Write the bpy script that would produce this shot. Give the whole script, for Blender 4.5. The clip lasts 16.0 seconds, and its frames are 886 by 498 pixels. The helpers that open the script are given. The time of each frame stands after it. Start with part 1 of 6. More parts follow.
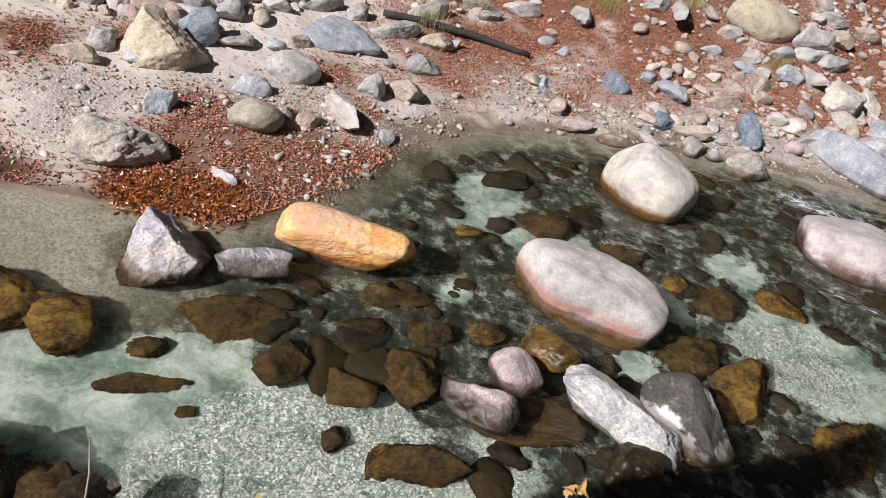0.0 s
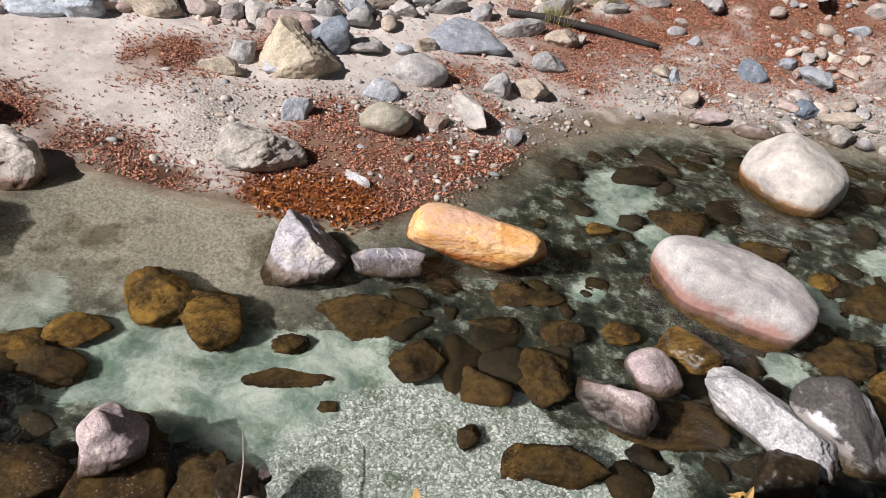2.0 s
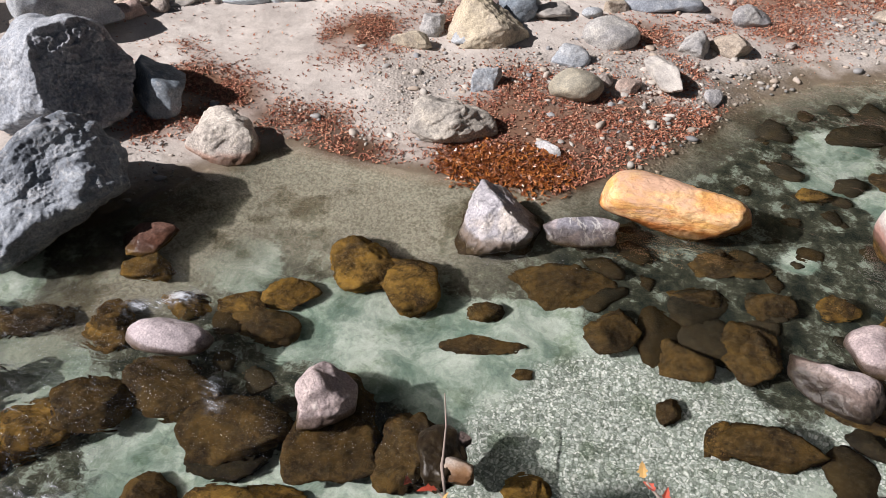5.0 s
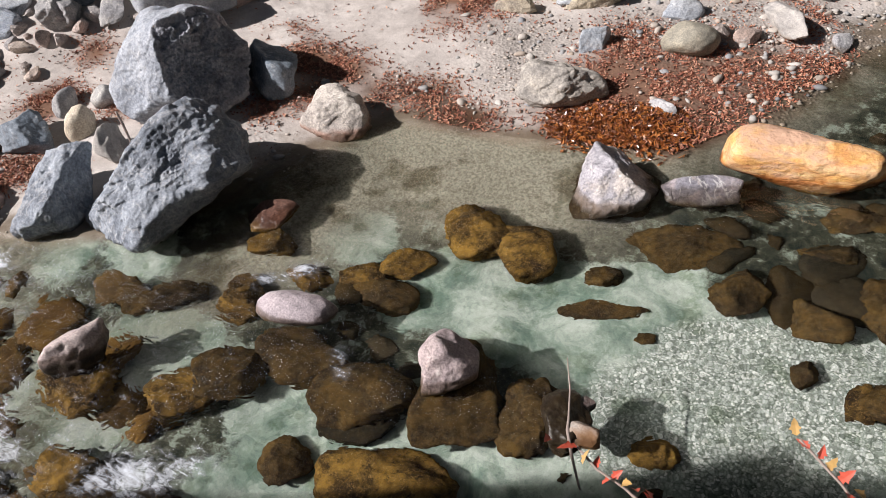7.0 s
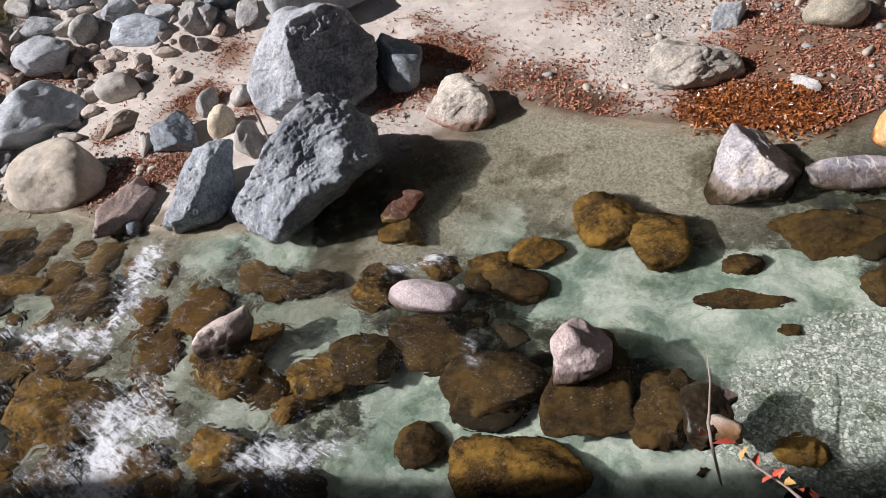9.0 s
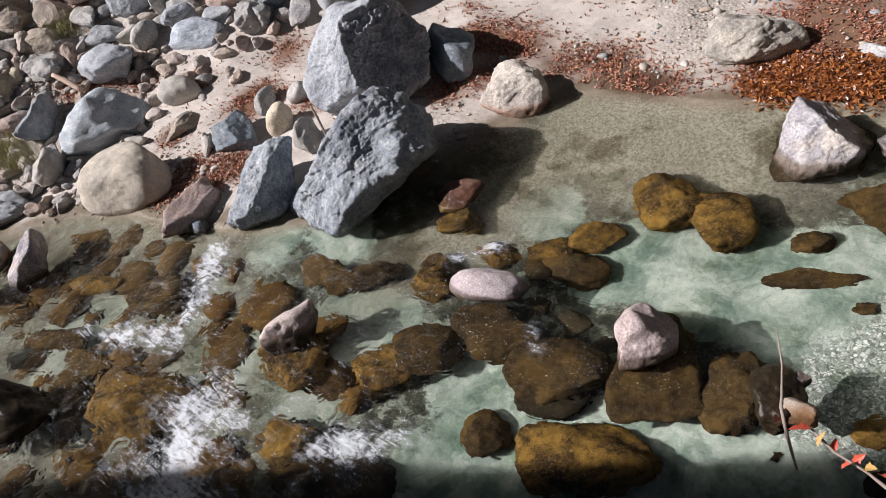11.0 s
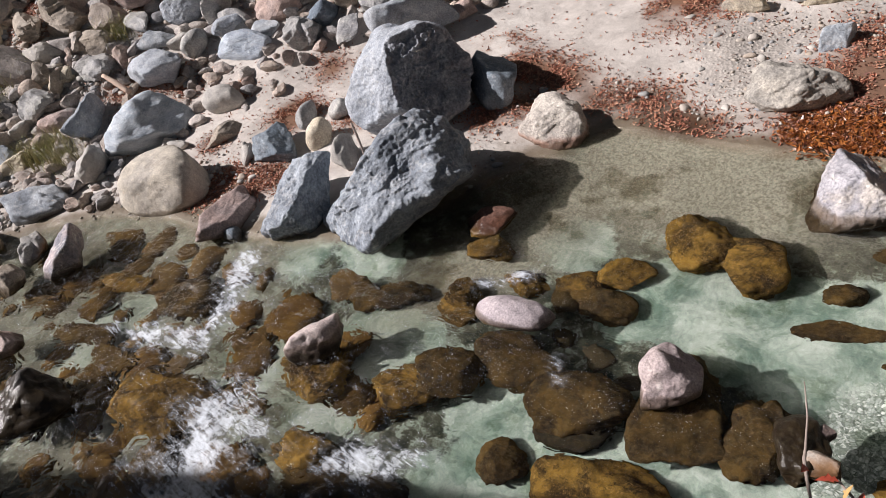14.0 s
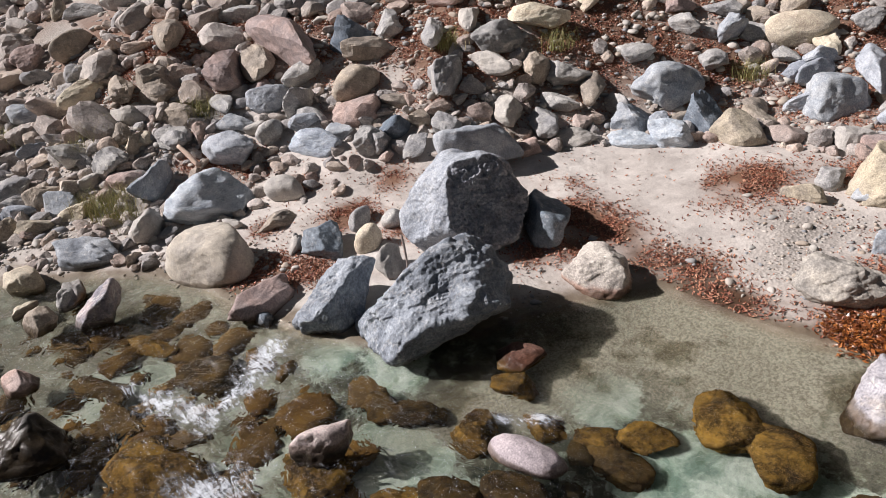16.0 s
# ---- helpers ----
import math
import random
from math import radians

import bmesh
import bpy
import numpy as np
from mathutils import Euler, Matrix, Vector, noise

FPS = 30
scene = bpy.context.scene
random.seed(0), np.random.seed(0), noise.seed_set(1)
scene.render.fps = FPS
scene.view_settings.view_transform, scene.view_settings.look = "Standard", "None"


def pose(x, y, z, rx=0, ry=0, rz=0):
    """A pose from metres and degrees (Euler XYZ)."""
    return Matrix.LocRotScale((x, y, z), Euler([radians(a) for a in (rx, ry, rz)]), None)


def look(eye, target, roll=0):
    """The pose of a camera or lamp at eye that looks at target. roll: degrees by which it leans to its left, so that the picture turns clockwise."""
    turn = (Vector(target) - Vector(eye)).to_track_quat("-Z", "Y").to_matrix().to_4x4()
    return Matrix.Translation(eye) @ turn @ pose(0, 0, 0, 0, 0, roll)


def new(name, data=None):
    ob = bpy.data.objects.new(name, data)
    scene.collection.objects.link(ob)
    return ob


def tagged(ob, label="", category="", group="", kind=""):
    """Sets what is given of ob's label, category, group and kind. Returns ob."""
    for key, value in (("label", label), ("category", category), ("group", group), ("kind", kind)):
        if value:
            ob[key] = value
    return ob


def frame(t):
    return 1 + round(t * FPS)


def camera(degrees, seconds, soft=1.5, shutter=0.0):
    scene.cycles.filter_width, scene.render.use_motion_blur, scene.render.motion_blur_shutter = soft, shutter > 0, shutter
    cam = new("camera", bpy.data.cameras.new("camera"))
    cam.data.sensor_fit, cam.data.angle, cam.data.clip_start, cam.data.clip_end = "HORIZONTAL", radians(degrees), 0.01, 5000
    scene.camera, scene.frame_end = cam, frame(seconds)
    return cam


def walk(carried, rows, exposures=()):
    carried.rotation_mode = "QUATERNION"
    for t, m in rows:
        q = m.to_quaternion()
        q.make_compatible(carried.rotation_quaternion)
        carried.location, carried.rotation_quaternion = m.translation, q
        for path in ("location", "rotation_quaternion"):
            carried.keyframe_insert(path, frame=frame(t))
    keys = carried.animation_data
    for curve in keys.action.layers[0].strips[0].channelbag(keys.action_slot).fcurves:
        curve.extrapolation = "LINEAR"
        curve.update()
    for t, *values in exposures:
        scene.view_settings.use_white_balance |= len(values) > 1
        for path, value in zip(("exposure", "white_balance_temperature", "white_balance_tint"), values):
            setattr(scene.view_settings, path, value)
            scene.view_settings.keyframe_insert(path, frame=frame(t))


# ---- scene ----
# ---- camera ----
cam = camera(60.5, 16.0, soft=0.45)
ROWS = [
    (0, -0.000, -0.000, 4.200, 55.958, -13.367, 8.876),
    (0.5, -0.030, -0.006, 4.190, 55.689, -11.294, 10.734),
    (1, -0.053, -0.008, 4.185, 55.341, -9.747, 12.683),
    (1.5, -0.072, -0.014, 4.183, 54.861, -8.747, 14.720),
    (2, -0.098, -0.017, 4.170, 54.619, -7.777, 16.084),
    (2.5, -0.127, -0.030, 4.159, 54.267, -6.908, 17.850),
    (3, -0.151, -0.028, 4.150, 53.614, -5.908, 20.238),
    (3.5, -0.172, -0.025, 4.148, 53.083, -4.640, 22.277),
    (4, -0.195, -0.027, 4.152, 52.689, -3.140, 23.953),
    (6.5, -0.279, -0.099, 4.113, 50.065, 5.245, 30.312),
    (7, -0.296, -0.111, 4.112, 49.835, 6.747, 31.584),
    (7.5, -0.316, -0.128, 4.116, 49.932, 8.139, 33.078),
    (8, -0.344, -0.143, 4.122, 50.007, 9.647, 35.170),
    (8.5, -0.365, -0.159, 4.136, 50.033, 11.285, 36.908),
    (9, -0.367, -0.167, 4.151, 49.974, 12.820, 38.080),
    (9.5, -0.368, -0.174, 4.163, 49.709, 14.116, 38.706),
    (10, -0.369, -0.174, 4.169, 49.545, 15.492, 39.216),
    (12.5, -0.378, -0.168, 4.174, 49.821, 17.633, 41.020),
    (13, -0.377, -0.181, 4.184, 49.892, 17.563, 41.219),
    (13.5, -0.377, -0.202, 4.195, 50.725, 16.542, 42.388),
    (14, -0.379, -0.226, 4.208, 52.597, 14.856, 44.547),
    (14.5, -0.386, -0.236, 4.224, 54.751, 13.170, 46.682),
    (15, -0.391, -0.242, 4.238, 57.195, 11.232, 48.863),
    (15.5, -0.390, -0.246, 4.255, 59.909, 9.198, 50.847),
    (16, -0.390, -0.254, 4.271, 63.077, 6.835, 52.526),
]
walk(cam, [(t, pose(*p)) for t, *p in ROWS])

# ---- light ----
SUN_FROM = Vector((-0.70, -0.71, 0)).normalized()
SUN_UP = 38.5
world = bpy.data.worlds.new("sky")
scene.world = world
world.use_nodes = True
wn = world.node_tree
sky = wn.nodes.new("ShaderNodeTexSky")
sky.sky_type, sky.sun_disc = "NISHITA", False
sky.sun_elevation = radians(SUN_UP)
sky.sun_rotation = math.atan2(SUN_FROM.x, SUN_FROM.y)
background = wn.nodes["Background"]
background.inputs["Strength"].default_value = 0.016
wn.links.new(sky.outputs["Color"], background.inputs["Color"])
sun_data = bpy.data.lights.new("sun", "SUN")
sun_data.energy, sun_data.angle, sun_data.color = 5.0, radians(0.53), (1.0, 0.935, 0.93)
sun = new("sun", sun_data)
sun_way = -(SUN_FROM * math.cos(radians(SUN_UP)) + Vector((0, 0, math.sin(radians(SUN_UP)))))
sun.matrix_world = look((0, 0, 30), Vector((0, 0, 30)) + sun_way)
scene.view_settings.exposure = 0.46


# ---- noise in numpy ----
def lattice(ix, iy, iz, seed):
    h = (ix * 374761393 + iy * 668265263 + iz * 2147483647 + seed * 974634677) & 0xFFFFFFFF
    h = ((h ^ (h >> 13)) * 1274126177) & 0xFFFFFFFF
    h = ((h ^ (h >> 16)) * 2246822519) & 0xFFFFFFFF
    return ((h ^ (h >> 15)) & 0xFFFF) / 32767.5 - 1.0


def wave(p, seed=0):
    """Smooth noise in -1..1 at the points p (n, 3)."""
    c = np.floor(p).astype(np.int64)
    f = p - c
    f = f * f * (3 - 2 * f)
    total = 0
    for i in (0, 1):
        for j in (0, 1):
            for k in (0, 1):
                w = (f[:, 0] if i else 1 - f[:, 0]) * (f[:, 1] if j else 1 - f[:, 1]) * (f[:, 2] if k else 1 - f[:, 2])
                total = total + w * lattice(c[:, 0] + i, c[:, 1] + j, c[:, 2] + k, seed)
    return total


def waves(p, seed=0, octaves=4, gain=0.5):
    total, scale = 0, 1.0
    for n in range(octaves):
        total = total + scale * wave(p * 2.03 ** n, seed + 17 * n)
        scale *= gain
    return total


# ---- materials ----
def nodes_of(name):
    m = bpy.data.materials.new(name)
    m.use_nodes = True
    return m, m.node_tree.nodes, m.node_tree.links, m.node_tree.nodes["Principled BSDF"]


class Graph:
    """A short hand for node trees."""

    def __init__(self, name):
        self.mat, self.nodes, self.links, self.bsdf = nodes_of(name)

    def node(self, kind, **inputs):
        n = self.nodes.new(kind)
        for key, value in inputs.items():
            self.put(n, key.replace("_", " "), value)
        return n

    def put(self, n, key, value):
        slot = n.inputs[int(key)] if key.isdigit() else n.inputs[key]
        if isinstance(value, bpy.types.NodeSocket):
            self.links.new(value, slot)
        else:
            slot.default_value = value

    def noise(self, vector, scale, detail=4.0, rough=0.55, warp=0.0):
        n = self.node("ShaderNodeTexNoise", Vector=vector, Scale=scale, Detail=detail, Roughness=rough, Distortion=warp)
        return n.outputs["Fac"]

    def ramp(self, fac, *stops):
        n = self.node("ShaderNodeValToRGB", Fac=fac)
        e = n.color_ramp.elements
        while len(e) < len(stops):
            e.new(0.5)
        for el, (at, c) in zip(e, stops):
            el.position, el.color = at, (*c, 1) if len(c) == 3 else c
        return n.outputs["Color"]

    def step(self, value, low, high):
        n = self.node("ShaderNodeMapRange", Value=value)
        n.interpolation_type = "SMOOTHSTEP"
        n.inputs["From Min"].default_value, n.inputs["From Max"].default_value = low, high
        return n.outputs["Result"]

    def math(self, op, a, b=0.0):
        n = self.nodes.new("ShaderNodeMath")
        n.operation = op
        self.put(n, "0", a)
        self.put(n, "1", b)
        return n.outputs[0]

    def mix(self, fac, a, b, blend="MIX"):
        n = self.nodes.new("ShaderNodeMix")
        n.data_type, n.blend_type = "RGBA", blend
        for slot, value in ((0, fac), (6, a), (7, b)):
            if isinstance(value, bpy.types.NodeSocket):
                self.links.new(value, n.inputs[slot])
            else:
                n.inputs[slot].default_value = (*value, 1) if isinstance(value, tuple) and len(value) == 3 else value
        return n.outputs[2]

    def bump(self, height, strength, distance, normal=None):
        n = self.node("ShaderNodeBump", Height=height, Strength=strength, Distance=distance)
        if normal is not None:
            self.links.new(normal, n.inputs["Normal"])
        return n.outputs["Normal"]

    def surface(self, color, rough, normal=None):
        self.put(self.bsdf, "Base Color", color if isinstance(color, bpy.types.NodeSocket) else (*color, 1))
        self.put(self.bsdf, "Roughness", rough)
        if normal is not None:
            self.links.new(normal, self.bsdf.inputs["Normal"])
        return self.mat


ALGAE_LIGHT, ALGAE_DARK = (0.150, 0.088, 0.018), (0.012, 0.008, 0.005)


def rock_material(name, main, other, spots, grain=60.0, relief=0.5, patch=2.2, algae=0.5, line=0.055, streak=False, stain=None, tones=None, seams=0.35, speckle=0.6, deep=0.012, share=(0.47, 0.60), foot=None, veins=0.0):
    """Stone: two tones in patches, mineral grain, cracks here and there, and a wet, algae-brown skin below the stream's waterline.
    foot: the colour and height of a stain that the stream has left above its waterline."""
    g = Graph(name)
    geo = g.node("ShaderNodeNewGeometry").outputs["Position"]
    rnd = g.node("ShaderNodeObjectInfo").outputs["Random"]
    shift = g.node("ShaderNodeVectorMath", **{"0": geo})
    shift.operation = "ADD"
    comb = g.node("ShaderNodeCombineXYZ", X=g.math("MULTIPLY", rnd, 37.0), Y=g.math("MULTIPLY", rnd, 11.0), Z=0.0)
    g.links.new(comb.outputs[0], shift.inputs[1])
    at = shift.outputs[0]
    if streak:
        mapping = g.node("ShaderNodeMapping", Vector=at)
        mapping.inputs["Scale"].default_value = (1, 1, 3.0)
        mapping.inputs["Rotation"].default_value = (0.5, 0.3, 0.2)
        at = mapping.outputs[0]
    big = g.noise(at, patch, 6, 0.62, 0.5)
    fine = g.noise(at, grain, 4, 0.65)
    mid = g.noise(at, 11.0, 8, 0.66)
    crack = g.node("ShaderNodeTexVoronoi", Vector=g.node("ShaderNodeVectorMath", **{"0": at, "1": g.node("ShaderNodeTexNoise", Vector=at, Scale=3.0, Detail=5.0).outputs["Color"]}).outputs[0], Scale=2.3)
    crack.feature = "DISTANCE_TO_EDGE"
    broken = g.math("MULTIPLY", g.math("SUBTRACT", 1.0, g.step(crack.outputs["Distance"], 0.0, 0.022)), g.step(g.noise(at, 1.7, 3), 0.48, 0.60))
    color = g.mix(g.step(big, 0.40, 0.62), main, other)
    if tones:
        island = g.node("ShaderNodeNewGeometry").outputs["Random Per Island"]
        color = g.mix(0.8, color, g.ramp(island, *[(i / (len(tones) - 1), c) for i, c in enumerate(tones)]))
    color = g.mix(g.step(mid, 0.54, 0.70), color, spots)
    color = g.mix(speckle, color, g.ramp(fine, (0.28, (0.16, 0.16, 0.17)), (0.5, (0.5, 0.5, 0.5)), (0.72, (0.86, 0.85, 0.82))), "OVERLAY")
    color = g.mix(0.6, color, g.ramp(g.noise(at, 4.0, 8, 0.74), (0.32, (0.22, 0.22, 0.23)), (0.5, (0.5, 0.5, 0.5)), (0.68, (0.78, 0.77, 0.75))), "OVERLAY")
    tone = g.ramp(rnd, (0.0, (0.40, 0.40, 0.41)), (1.0, (0.60, 0.59, 0.57)))
    color = g.mix(0.7, color, tone, "OVERLAY")
    if veins:
        vein = g.math("ABSOLUTE", g.math("SUBTRACT", g.noise(at, 2.6, 7, 0.6, 0.8), 0.5))
        color = g.mix(g.math("MULTIPLY", g.math("SUBTRACT", 1.0, g.step(vein, 0.0, 0.02)), veins), color, (0.62, 0.61, 0.60))
    color = g.mix(g.math("MULTIPLY", broken, seams), color, g.mix(1.0, color, (0.40, 0.38, 0.37), "MULTIPLY"))
    fleck = g.step(g.noise(at, grain * 2.1, 2, 0.5), 0.63, 0.70)
    color = g.mix(g.math("MULTIPLY", fleck, 0.5 * speckle), color, g.mix(1.0, color, (0.35, 0.34, 0.34), "MULTIPLY"))
    if stain:
        color = g.mix(g.step(g.noise(at, 1.4, 6, 0.6), *share), color, stain)
    height = g.node("ShaderNodeSeparateXYZ", Vector=geo).outputs["Z"]
    ragged = g.math("ADD", height, g.math("MULTIPLY", g.math("SUBTRACT", g.noise(geo, 5.0, 6, 0.6), 0.5), 0.10))
    if foot:
        soaked = g.math("SUBTRACT", 1.0, g.step(ragged, foot[1] * 0.45, foot[1]))
        soaked = g.math("MULTIPLY", soaked, g.step(g.noise(at, 3.2, 6, 0.65), 0.30, 0.58))
        color = g.mix(g.math("MULTIPLY", soaked, 0.85), color, g.mix(0.45, foot[0], g.mix(1.0, color, foot[0], "MULTIPLY")))
    wet = g.math("SUBTRACT", 1.0, g.step(ragged, line + 0.01, line + 0.045))
    color = g.mix(g.math("MULTIPLY", wet, 0.85), color, g.mix(1.0, color, (0.36, 0.32, 0.28), "MULTIPLY"))
    under = g.math("SUBTRACT", 1.0, g.step(ragged, line - 0.07, line + 0.01))
    alga = g.mix(g.step(g.noise(at, 3.6, 9, 0.72, 0.4), 0.36, 0.68), ALGAE_DARK, ALGAE_LIGHT)
    alga = g.mix(g.math("MULTIPLY", g.step(g.noise(geo, 40.0, 6, 0.8), 0.50, 0.66), 0.70), alga, (0.175, 0.108, 0.038))
    alga = g.mix(g.math("MULTIPLY", g.step(g.noise(geo, 15.0, 8, 0.8), 0.50, 0.64), 0.75), alga, (0.012, 0.009, 0.006))
    alga = g.mix(algae, g.mix(g.step(g.noise(geo, 24.0, 8, 0.8), 0.46, 0.66), ALGAE_DARK, (0.042, 0.034, 0.021)), alga)
    if tones:
        alga = g.mix(0.45, alga, g.ramp(island, *[(i / (len(tones) - 1), (c[0] * 0.28, c[1] * 0.28, c[2] * 0.28)) for i, c in enumerate(tones)]))
    color = g.mix(g.math("MULTIPLY", under, 0.95), color, alga)
    rough = g.math("SUBTRACT", 0.86, g.math("MULTIPLY", wet, 0.52))
    g.put(g.bsdf, "Specular IOR Level", g.math("MULTIPLY", g.step(height, -0.04, 0.0), 0.32))
    hgt = g.math("SUBTRACT", g.math("ADD", g.math("MULTIPLY", mid, 1.0), g.math("MULTIPLY", fine, 0.22)), g.math("MULTIPLY", broken, 0.5 * seams))
    return g.surface(color, rough, g.bump(hgt, min(1.0, relief * 1.6), deep))


